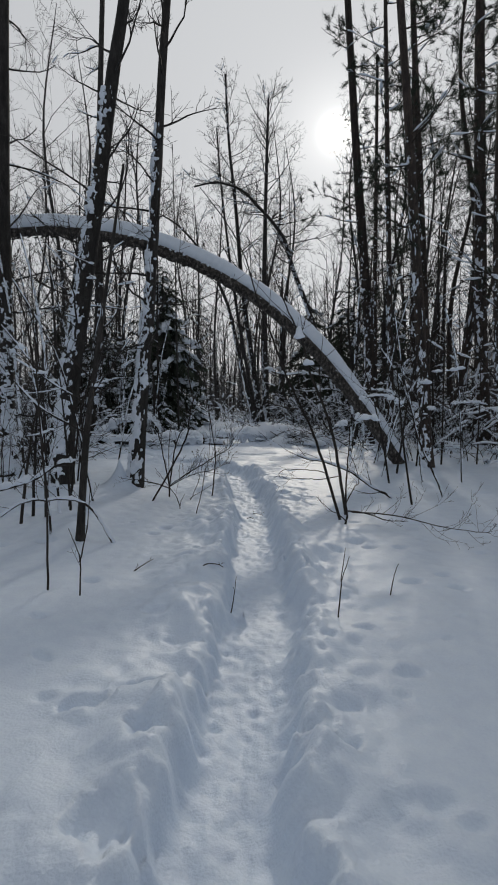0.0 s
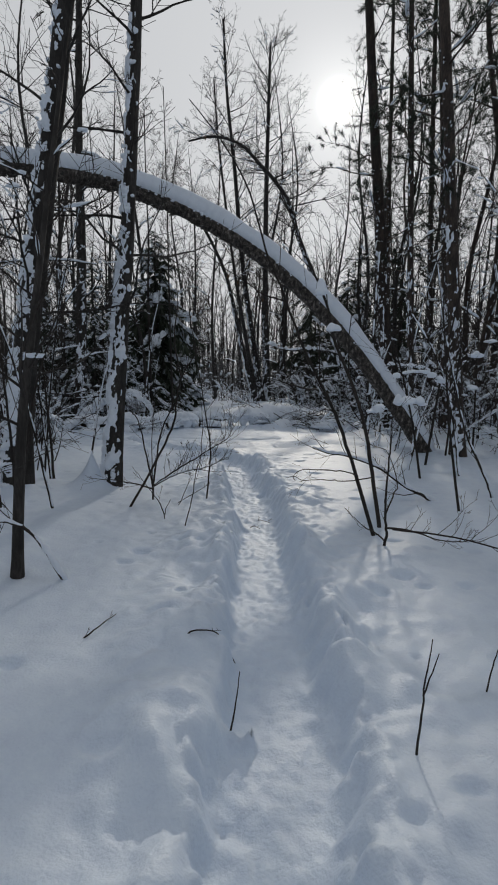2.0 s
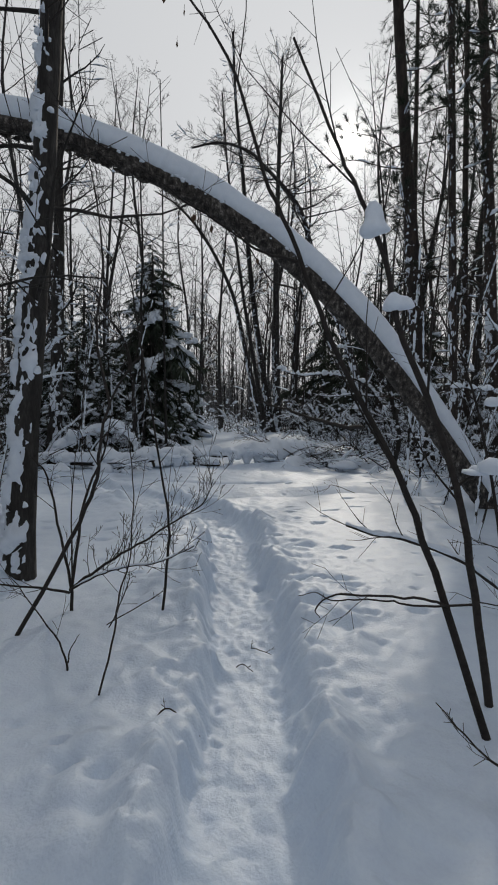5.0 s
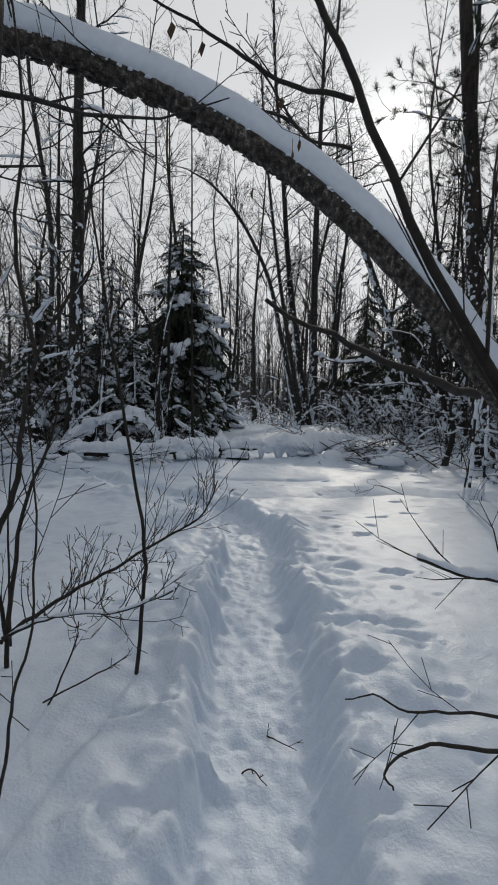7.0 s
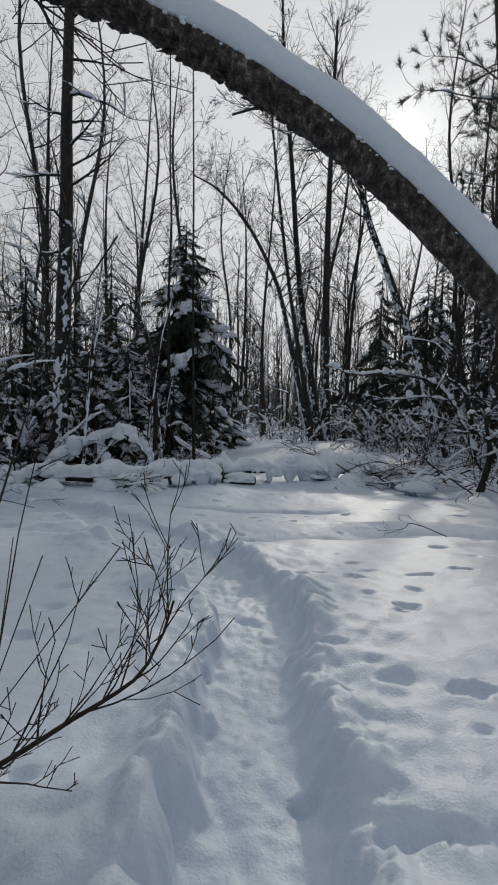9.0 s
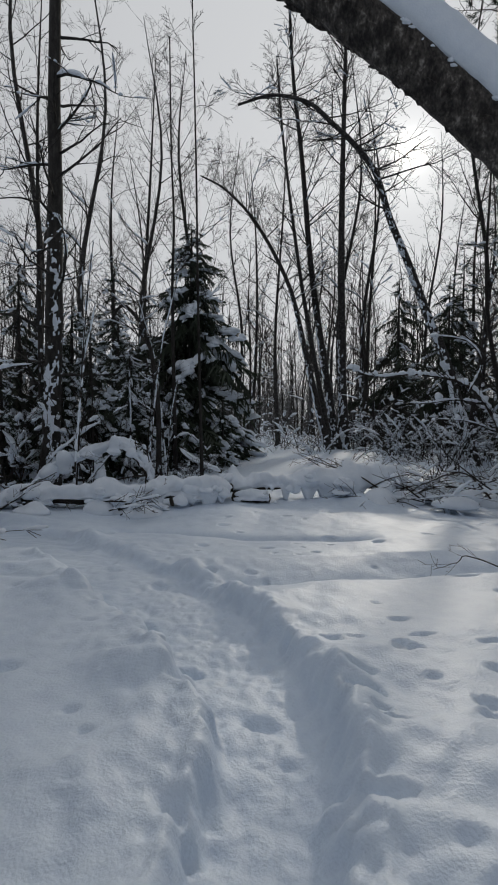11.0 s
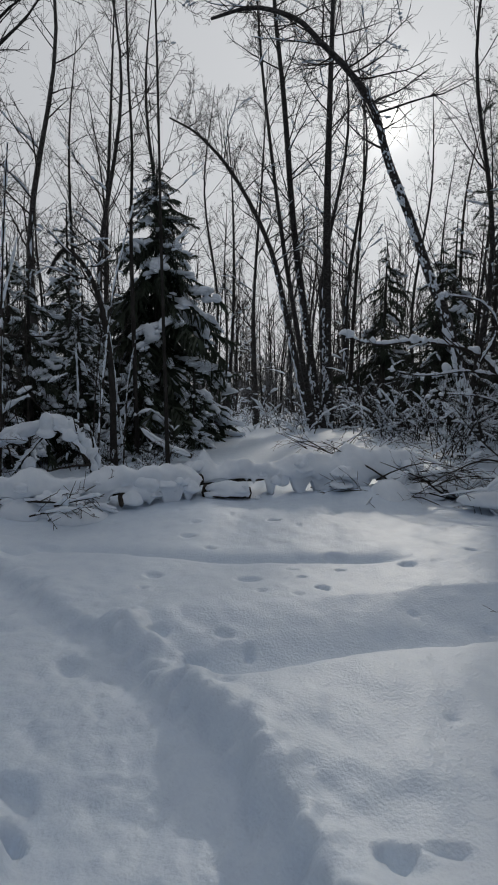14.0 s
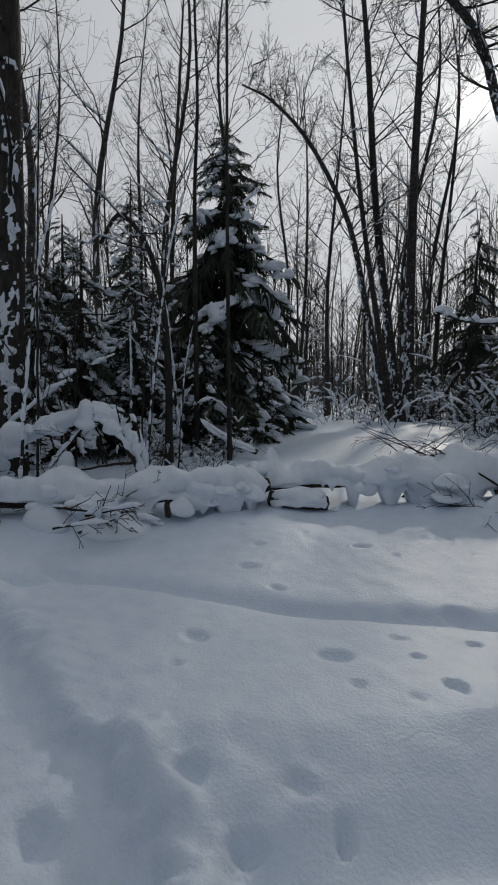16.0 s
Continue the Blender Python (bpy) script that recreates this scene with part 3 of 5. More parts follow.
# ---- the arched birch over the trail ----
def arched_birch():
    rng = np.random.default_rng(5)
    base = np.array((3.4, 10.91, gz(3.4, 10.91) - 0.1))
    u = np.array((-math.cos(radians(12.5)), -math.sin(radians(12.5)), 0))
    prof = [(-0.52, -0.1), (-0.26, 0.32), (0.0, 0.66), (0.5, 1.25), (1.0, 1.82), (1.5, 2.34), (2.0, 2.79), (2.5, 3.17), (3.0, 3.49), (3.5, 3.75), (4.0, 3.96), (4.5, 4.13), (5.0, 4.27), (5.5, 4.36), (6.2, 4.40), (7.0, 4.36), (8.0, 4.14), (9.3, 3.7)]
    line = [np.array((2.9, 10.8, 0)) + u * s + np.array((0, 0, z - 0.09)) - base for s, z in prof]
    line[0][2] = 0
    tree = thing("arched_birch_tree", base, "snow-backed birch bent into an arch over the trail", "tree")
    pts = smooth_line(line, 110)
    f = np.linspace(0, 1, 110)
    rad = 0.145 - 0.06 * f
    m = Mesh()
    tube(m, pts, rad, 16, 0.07, rng)
    part("trunk", m, ARCH_BARK, tree, "dark flaky birch trunk")
    # loose curls of bark under the trunk
    curls = Mesh()
    for i in range(420):
        p, tan = along(pts, rng.uniform(0.06, 0.95))
        side = unit(np.cross(tan, (0, 0, 1)))
        w = unit(side * rng.uniform(-1, 1) + np.array((0, 0, -1)) * rng.uniform(0.3, 1))
        q = p + w * 0.115
        tube(curls, [q - tan * rng.uniform(0.02, 0.06), q + w * 0.010, q + tan * rng.uniform(0.02, 0.08) + w * rng.uniform(0.0, 0.035)], [0.014, rng.uniform(0.015, 0.032), 0.003], 4)
    part("bark_flake", curls, ARCH_BARK, tree, kind="stuff")
    snow = Mesh()
    k = 260
    sp = smooth_line(line, k)
    g = np.linspace(0, 1, k)
    tan = unit(np.gradient(sp, axis=0))
    side = unit(np.cross(tan, (0, 0, 1)))
    up = np.cross(side, tan)
    r = 0.145 - 0.06 * g
    d = (0.10 + 0.10 * np.clip((g - 0.04) / 0.25, 0, 1)) * (1 + 0.18 * fbm(g * 16, g * 0, 3, 3)) * np.clip(g / 0.03, 0.05, 1)
    ang = np.linspace(0, np.pi, 11)
    rows = []
    for a in ang:
        rows.append(sp + side * (math.cos(a) * (r * 0.93 + 0.012 * rng.uniform(-1, 1, k)))[:, None] + up * (r * 0.45 + math.sin(a) ** 0.55 * (d + r * 0.55))[:, None])
    for a in (0.62, 0.3, -0.3, -0.62)[::-1]:
        rows.append(sp + side * (a * r)[:, None] * -1 + up * (r * 0.5)[:, None])
    n = len(rows)
    v = np.stack(rows, 1)
    i, j = np.meshgrid(np.arange(k - 1), np.arange(n), indexing="ij")
    j2 = (j + 1) % n
    snow.add(v.reshape(-1, 3), np.stack([i * n + j, (i + 1) * n + j, (i + 1) * n + j2, i * n + j2], -1).reshape(-1, 4))
    for _ in range(150):
        p, t = along(sp, rng.uniform(0.03, 0.97))
        s = unit(np.cross(t, (0, 0, 1)))
        blob(snow, p + s * rng.choice((-1, 1)) * 0.105 + np.array((0, 0, rng.uniform(0.02, 0.06))), np.array((1, 1, 0.9)) * rng.uniform(0.012, 0.03), rng, 1)
    part("snow", snow, SNOW_CLUMP, tree, "thick ridge of snow along the trunk", kind="stuff")
    for i in range(9):
        p, t = along(pts, rng.uniform(0.45, 0.98))
        bm_ = Mesh()
        limb(bm_, rng, p, unit(np.array((rng.uniform(-1, 0.3), rng.uniform(-0.5, 0.5), rng.uniform(0.2, 1)))), rng.uniform(0.5, 1.3), 0.010, 1, 5)
        part("branch", bm_, TWIG, tree)


arched_birch()

# ---- near trees ----
single_tree("deciduous_tree", "tall leaning dark trunk plastered with snow beside the trail", [(-2.78, 7.3, -0.1), (-2.63, 7.3, 1.45), (-2.41, 7.3, 2.94), (-2.21, 7.3, 4.27), (-2.01, 7.3, 5.77), (-1.82, 7.3, 7.0), (-1.6, 7.4, 9.5), (-1.3, 7.6, 12.5)], 0.155, 0.05, BARK, 11,
            limbs=22, first=0.12, reach=1.8, rise=25, snowy=0.0, bark_side=(0.0, 0.55, (-1, -0.45, 0), 130, 0.075))
single_tree("deciduous_tree", "slender dark trunk with snow packed up its side", [(-1.76, 7.7, -0.14), (-1.64, 7.7, 1.75), (-1.54, 7.7, 3.1), (-1.47, 7.7, 4.5), (-1.40, 7.7, 6.1), (-1.33, 7.7, 7.2), (-1.2, 7.8, 9.5), (-1.1, 8, 12)], 0.105, 0.035, BARK, 12,
            limbs=20, first=0.16, reach=1.7, rise=20, snowy=0.0, bark_side=(0.0, 0.5, (-1, -0.5, 0), 130, 0.07))
single_tree("deciduous_tree", "dark straight trunk at the wood's edge with snowy bark", [(-4.17, 8.5, -0.12), (-4.16, 8.5, 2.0), (-4.15, 8.5, 4.08), (-4.08, 8.5, 7.56), (-4.0, 8.6, 12)], 0.16, 0.06, BARK, 13,
            limbs=18, first=0.12, reach=2.2, rise=20, snowy=0.5, bark_side=(0.0, 0.4, (0.6, -1, 0), 60, 0.07))
single_tree("sapling", "thin dark sapling stem rising out of the snow", [(-1.69, 4.92, -0.14), (-1.62, 4.92, 0.89), (-1.54, 4.95, 1.57), (-1.44, 5.0, 2.4), (-1.3, 5.1, 3.6)], 0.042, 0.012, BARK, 14, limbs=14, first=0.25, reach=1.2, rise=35, kids=5, snowy=0.4, category="sapling")
PINES = [([(4.07, 15.8, -0.1), (3.74, 15.8, 2.57), (3.38, 15.8, 5.88), (3.01, 15.8, 9.02), (2.5, 15.8, 14)], 0.21),
         ([(3.85, 10.6, -0.12), (3.62, 10.6, 2.04), (3.34, 10.6, 4.53), (3.08, 10.6, 6.82), (2.6, 10.7, 11), (2.4, 10.8, 13)], 0.13),
         ([(5.75, 16, 0.0), (5.35, 16, 5.0), (4.85, 16, 10.3), (4.5, 16, 14)], 0.16),
         ([(8.0, 17, 0.0), (7.5, 17, 6.5), (7.05, 17, 13), (6.9, 17, 16)], 0.24),
         ([(4.05, 14, 0.0), (3.7, 14, 5.2), (3.36, 14, 10.5), (3.2, 14, 13)], 0.09),
         ([(9.6, 18.5, 0), (9.2, 18.5, 7), (8.9, 18.5, 16)], 0.15),
         ([(6.9, 13.6, 0), (6.4, 13.6, 6), (6.1, 13.6, 13)], 0.12),
         ([(6.4, 19.2, 0), (6.0, 19.2, 6), (5.6, 19.2, 14)], 0.13),
         ([(8.2, 15.0, 0), (7.7, 15.0, 6), (7.3, 15.0, 14)], 0.15),
         ([(5.3, 21, 0), (5.0, 21, 7), (4.7, 21, 15)], 0.12),
         ([(11, 21, 0), (10.6, 21, 8), (10.3, 21, 17)], 0.18)]


def tuft(m, rng, p, d, size, count):
    """A tuft of pine needles."""
    d = unit(np.asarray(d, float))
    v, f = [], []
    for _ in range(count):
        w = unit(d + rng.normal(0, 0.55, 3))
        s = unit(np.cross(w, rng.normal(0, 1, 3))) * size * 0.028
        q = p + d * size * rng.uniform(0, 0.8)
        k = len(v)
        v += [q - s, q + s, q + w * size * rng.uniform(0.6, 1.1)]
        f.append((k, k + 1, k + 2))
    m.add(v, f)


def pine(line, r0, seed):
    rng = np.random.default_rng(seed)
    base = np.array(line[0], float)
    base[2] = gz(base[0], base[1]) - 0.12
    rel = np.array(line, float) - base
    rel[0] = 0
    tree = thing("pine_tree", base, "tall straight pine trunk with dark needle tufts high up", "tree", "pines beside the trail")
    m = Mesh()
    pts, rad = trunk_mesh(m, rel, r0, r0 * 0.45, rng, 12, 0.05)
    part("trunk", m, PINE_BARK, tree)
    snow = Mesh()
    for i in range(26):
        f = 0.12 + 0.87 * (i + rng.uniform(0, 0.9)) / 26
        p, tan = along(pts, f)
        az = rng.uniform(0, 2 * np.pi)
        high = f > 0.36
        d = np.array((math.cos(az), math.sin(az), rng.uniform(-0.1, 0.4) if high else rng.uniform(-0.35, 0.25)))
        lm, nd = Mesh(), Mesh()
        L = rng.uniform(0.7, 1.9) * (1.0 if high else 0.75)
        lines = wander(rng, p, d, L, 6, 0.14, 0.05 if high else -0.02)
        tube(lm, lines, np.linspace(min(0.022, r0 * 0.2), 0.004, 7), 4, caps=False)
        for k in range(9):
            q, tn = along(lines, rng.uniform(0.2, 1))
            tw = wander(rng, q, sideways(rng, tn, rng.uniform(30, 70)), L * rng.uniform(0.15, 0.4), 3, 0.2, 0.05)
            tube(lm, tw, [0.006, 0.005, 0.004, 0.003], 3, caps=False)
            if high:
                for h in range(4):
                    c, tn2 = along(tw, rng.uniform(0.3, 1))
                    tuft(nd, rng, c, tn2 + np.array((0, 0, 0.4)), 0.17, 15)
        if rng.uniform() < 0.45:
            dense = smooth_line(lines, 14)
            snow_ridge(snow, dense + (0, 0, 0.01), np.full(14, 0.035), np.full(14, 0.04), rng, gap=0.7, sides=6)
        b = part("branch", lm, PINE_BARK, tree)
        if nd.n:
            part("foliage", nd, NEEDLE, b, "dark green needles", smooth=False, kind="stuff")
    plastered(snow, rng, pts, rad, 0.0, 0.6, (-0.8, -0.6, 0), 60, 0.04, 0.0)
    if snow.n:
        part("snow", snow, SNOW_CLUMP, tree, "clumps of snow", kind="stuff")


for i, (line, r) in enumerate(PINES):
    pine(line, r, 40 + i)


# ---- spruces ----
def bough_meshes(seed, length):
    """One drooping spruce bough along +x, fringed with hanging twigs, and the snow on it."""
    rng = np.random.default_rng(seed)
    m, s = Mesh(), Mesh()
    n = 9
    u = np.linspace(0, 1, n)
    main = np.stack([u * length, 0.07 * length * np.sin(u * 3 + seed), -0.42 * length * u ** 1.5 + 0.08 * length * u], -1)
    tube(m, main, np.linspace(0.014, 0.004, n), 4, caps=False)
    for i in range(38):
        f = 0.08 + 0.92 * (i + rng.uniform(0, 1)) / 38
        p, tn = along(main, f)
        sgn = 1 if i % 2 else -1
        d = unit(np.array((0.7, sgn * rng.uniform(0.2, 1.1), rng.uniform(-0.6, 0.1))))
        L = length * rng.uniform(0.16, 0.40) * (1.15 - 0.6 * f)
        tw = wander(rng, p, d, L, 2, 0.16, -0.45)
        tube(m, tw, [0.010, 0.017, 0.003], 3, caps=False)
        for k in range(4):
            q, t2 = along(tw, rng.uniform(0.1, 1))
            tuft(m, rng, q, t2 + rng.normal(0, 0.6, 3) + np.array((0, 0, -0.6)), 0.085, 2)
    # pads of snow slumped along the bough, in one or two broken groups
    for g in range(2):
        c, y0 = rng.uniform(0.35, 0.9), rng.normal(0, 0.09) * length
        for k in range(6):
            f = float(np.clip(c + (k - 2.5) * 0.05 + rng.normal(0, 0.02), 0.1, 1.0))
            p, tn = along(main, f)
            w = rng.uniform(0.035, 0.075) * length
            blob(s, p + np.array((0, y0 + rng.normal(0, 0.04) * length, rng.uniform(-0.04, 0.04) * length)), (w * rng.uniform(1.0, 2.0), w * rng.uniform(0.7, 1.3), w * rng.uniform(0.45, 0.9)), rng, 2, 0.6)
    return m.data("branch", NEEDLE, False), s.data("snow", SNOW_CLUMP)


BOUGHS = [bough_meshes(70 + i, 1.0) for i in range(10)]


def spruce(x, y, height, radius, seed, snow_share=0.6, label="dark young spruce with snow lying on its drooping boughs", bare=0.05, boughs=60):
    rng = np.random.default_rng(seed)
    tree = thing("spruce_tree", (x, y, gz(x, y) - 0.1), label, "tree", "spruces beyond the fallen logs")
    m = Mesh()
    trunk_mesh(m, [(0, 0, 0), (0.02, 0, height * 0.5), (0, 0.02, height)], 0.02 * height + 0.02, 0.01, rng, 8)
    part("trunk", m, BARK, tree)
    z, count = height * bare, 0
    while z < height * 0.985 and count < boughs * 2:
        f = z / height
        az = rng.uniform(0, 2 * np.pi)
        # whole sides of the crown stand out or fall back
        r = radius * (1 - f) ** 0.85 * rng.uniform(0.5, 1.2) * (1 + 0.28 * math.sin(az * 2 + seed + f * 9) * math.sin(f * 17 + az + seed)) + 0.10
        patch = math.sin(az * 1.5 + seed * 2 + f * 5) * math.sin(f * 11 + seed)
        bm_, sm = BOUGHS[rng.integers(len(BOUGHS))]
        b = new("branch", bm_)
        b.parent = tree
        tip = -0.05 if f > 0.85 else 0.0
        mat = Matrix.LocRotScale((0, 0, z), Euler((rng.uniform(-0.4, 0.4), rng.uniform(-0.25, 0.5) + tip - 0.7 * max(0, f - 0.75), az)), (r, r * rng.uniform(0.7, 1.15), r * rng.uniform(0.8, 1.7)))
        b.matrix_basis = mat
        if f > 0.12 and rng.uniform() < snow_share + 0.45 * patch:
            s = tagged(new("snow", sm), "pads of snow", kind="stuff")
            s.parent = b
        z += height * 0.93 / boughs * rng.uniform(0.5, 1.5) * (1.0 - 0.3 * f)
        count += 1
    return tree


spruce(-3.85, 21.7, 7.0, 3.0, 1, 0.5, boughs=190)
spruce(-5.6, 20.6, 4.3, 1.6, 2, 1.0)
spruce(-4.3, 18.2, 2.9, 1.2, 20, 1.1, "small spruce heavily laden with clumps of snow", boughs=55)
spruce(-5.1, 17.9, 3.7, 1.3, 21, 1.1, "small spruce heavily laden with clumps of snow", boughs=60)
spruce(-6.5, 19.2, 3.6, 1.4, 22, 1.1, "small spruce heavily laden with clumps of snow", boughs=60)
spruce(-6.6, 22.6, 6.3, 1.6, 3, 0.7, "slim young spruce with snowy boughs in the thicket")
spruce(-7.0, 18.2, 5.0, 1.5, 4, 0.8)
spruce(-4.5, 18.9, 2.4, 1.0, 5, 0.8, "small spruce heavily laden with clumps of snow")
spruce(-4.9, 19.7, 3.4, 1.3, 16, 0.7, "small spruce heavily laden with clumps of snow", boughs=50)
spruce(-5.9, 18.6, 4.2, 1.5, 17, 0.95, boughs=55)
spruce(-3.6, 19.6, 2.2, 0.9, 6, 0.8, "small spruce heavily laden with clumps of snow")
spruce(-5.4, 17.2, 3.0, 1.0, 7, 0.9, "small spruce heavily laden with clumps of snow")
spruce(6.6, 33, 9.5, 2.6, 8, 0.6, "tall dark spruce among bare trees", boughs=50)
spruce(9.5, 36, 11, 2.8, 9, 0.5, "tall dark spruce among bare trees", boughs=50)
spruce(5.4, 30.5, 7.6, 2.7, 18, 0.3, "tall dark spruce among bare trees", boughs=85)
spruce(7.9, 28.5, 7.0, 2.4, 19, 0.35, "tall dark spruce among bare trees", boughs=75)
spruce(-14, 26, 8, 2.4, 10, 0.6, "tall dark spruce among bare trees", boughs=50)
spruce(-9.5, 14, 6, 1.9, 12, 0.7)
spruce(3.9, 35, 9.3, 3.0, 13, 0.35, "tall dark spruce among bare trees", boughs=80)
spruce(-2.6, 20.4, 1.9, 0.8, 14, 0.9, "small spruce heavily laden with clumps of snow", boughs=40)
spruce(-6.2, 16.4, 2.6, 1.0, 15, 0.9, "small spruce heavily laden with clumps of snow", boughs=45)


# ---- leaning and bent trees further on ----
single_tree("pine_tree", "tall grey trunk with dead side branches beyond the trail", [(-4.94, 16, -0.19), (-4.86, 16, 2.83), (-4.83, 16, 5.37), (-4.85, 16, 6.98), (-4.8, 16, 10), (-4.7, 16, 14)], 0.17, 0.07, BARK, 21, limbs=26, first=0.12, reach=2.2, rise=5, snowy=0.5, bark_side=(0.0, 0.35, (0.5, -1, 0), 25, 0.03))
single_tree("birch_tree", "straight tall birch with bare branches", [(0.96, 29, -0.07), (0.65, 29, 7.67), (0.59, 29, 13.87), (0.6, 29, 18)], 0.19, 0.05, BIRCH, 22, limbs=28, first=0.3, reach=3.4, kids=8, wig=0.10, droop=0.03, rise=45, snowy=0.2, bark_side=(0, 0.2, (-1, -0.5, 0), 30, 0.09))
single_tree("birch_tree", "leaning birch with long bare branches", [(0.7, 28.7, -0.08), (-0.05, 29, 4.19), (-0.61, 29, 7.7), (-1.07, 29, 11.93), (-1.55, 29, 15.6), (-1.8, 29, 19)], 0.17, 0.05, BIRCH, 23, limbs=26, first=0.3, reach=3.3, kids=8, wig=0.10, droop=0.03, rise=42, snowy=0.2, bark_side=(0, 0.3, (-1, -0.5, 0), 40, 0.09))
single_tree("birch_tree", "birch leaning far over with fanned branches", [(0.3, 28, 0.03), (-0.69, 28, 3.83), (-1.42, 28, 6.57), (-2.77, 28, 9.08), (-4.1, 28, 10.55), (-5.2, 28, 11.2)], 0.13, 0.03, BIRCH, 24, limbs=26, first=0.3, reach=2.8, kids=8, wig=0.10, droop=0.03, rise=45, snowy=0.3, bark_side=(0, 0.4, (-1, -0.4, 0), 40, 0.09))
single_tree("birch_tree", "slim leaning birch in a clump", [(0.45, 28.4, 0.0), (-0.5, 28.5, 4.4), (-1.2, 28.6, 8.2), (-1.9, 28.6, 13), (-2.2, 28.6, 16)], 0.12, 0.03, BIRCH, 25, limbs=24, first=0.25, reach=2.8, kids=8, wig=0.10, droop=0.03, rise=48)
single_tree("bent_birch_tree", "birch bowed over by snow, its top hanging", [(4.28, 22, 0.1), (3.43, 22, 2.74), (2.78, 22, 4.31), (2.29, 22, 5.57), (1.74, 22, 6.83), (1.33, 22, 8.06), (0.73, 22, 8.89), (0.01, 22, 9.6), (-0.58, 22, 10.13), (-1.59, 22, 10.42), (-2.61, 22, 10.22)], 0.14, 0.035, BIRCH, 26,
            limbs=34, first=0.42, reach=2.6, kids=8, wig=0.10, droop=0.06, rise=15, snowy=0.35, bark_side=(0, 0.5, (-0.6, -0.6, 0.7), 70, 0.09))
single_tree("deciduous_tree", "crooked dark trunk drooping under snow in the thicket", [(-3.28, 17.3, -0.15), (-3.33, 17.3, 1.59), (-3.57, 17.3, 2.85), (-4.06, 17.3, 3.49), (-4.4, 17.3, 3.1)], 0.06, 0.025, BARK, 27, limbs=14, first=0.2, reach=1.2, rise=20, snowy=0.9)
single_tree("deciduous_tree", "slim forked dark stem rising from the thicket", [(-3.43, 19, -0.12), (-3.54, 19, 3.07), (-3.57, 19, 4.48), (-3.55, 19, 5.84), (-3.63, 19, 7.42), (-3.7, 19, 10)], 0.048, 0.015, BARK, 28, limbs=16, first=0.35, reach=1.8, rise=55, snowy=0.2)
single_tree("deciduous_tree", "slim upright dark stem before the spruce", [(-2.54, 18, 0.06), (-2.68, 18, 3.49), (-2.77, 18, 6.61), (-2.9, 18, 10)], 0.036, 0.012, BARK, 29, limbs=16, first=0.3, reach=1.5, rise=45, snowy=0.2)
single_tree("deciduous_tree", "short crooked snow-capped stem beside the trail", [(3.3, 15.9, -0.1), (3.45, 15.9, 0.6), (3.35, 15.9, 1.2), (3.6, 15.9, 1.9)], 0.07, 0.02, BARK, 30, limbs=9, first=0.4, reach=1.0, rise=15, snowy=1.0)
single_tree("deciduous_tree", "crooked stem with snowy twigs at the clearing's edge", [(4.9, 20.6, 0), (4.3, 20.6, 2.2), (3.9, 20.5, 4.5), (3.9, 20.5, 7.5)], 0.09, 0.02, BARK, 31, limbs=18, first=0.25, reach=1.6, rise=30, snowy=0.6)


# ---- wood behind: shared kinds of bare trees ----
def kind_of_tree(name, seed, height, r, bark, limbs, first, reach, rise, snowy, label, droop=0.0, lean=0.4, kids=6):
    rng = np.random.default_rng(seed)
    tree = thing(name, (0, 0, 0), label, "tree", "bare trees of the wood")
    m = Mesh()
    pts, rad = trunk_mesh(m, [(0, 0, 0), (rng.normal(0, lean * 0.3), rng.normal(0, 0.2), height * 0.35), (rng.normal(0, lean), rng.normal(0, 0.3), height * 0.7), (rng.normal(0, lean * 1.5), 0, height)], r, 0.012, rng, 7)
    part("trunk", m, bark, tree)
    crown, snow = Mesh(), Mesh()
    for i in range(limbs):
        f = first + (0.98 - first) * (i + rng.uniform(0, 0.9)) / limbs
        p, tan = along(pts, f)
        az, el = rng.uniform(0, 2 * np.pi), radians(rise + rng.uniform(-15, 15))
        d = np.array((math.cos(az) * math.cos(el), math.sin(az) * math.cos(el), math.sin(el)))
        limb(crown, rng, p, d, reach * rng.uniform(0.5, 1.1) * (1.15 - 0.7 * f), max(0.006, r * 0.3 * (1 - f) + 0.005), 2, kids, 0.12, 0.07, droop, snow if rng.uniform() < snowy and f < 0.5 else None, 2.4, thin=0.0034)
    if name == "pine_tree":
        green = Mesh()
        for i in range(170):
            p, tan = along(pts, rng.uniform(0.45, 1.0))
            q = p + rng.normal(0, 1, 3) * (0.9, 0.9, 0.4)
            for _ in range(4):
                tuft(green, rng, q + rng.normal(0, 0.14, 3), rng.normal(0, 1, 3) + np.array((0, 0, 0.6)), 0.24, 7)
        part("foliage", green, NEEDLE, tree, "dark green needles", smooth=False, kind="stuff")
    part("crown", crown, TWIG, tree, "bare twigs", kind="stuff")
    plastered(snow, rng, pts, rad, 0.0, 0.4, (-1, -0.6, 0), 22, 0.05, 0.0)
    if snow.n:
        part("snow", snow, SNOW_CLUMP, tree, "clumps of snow", kind="stuff")
    return tree


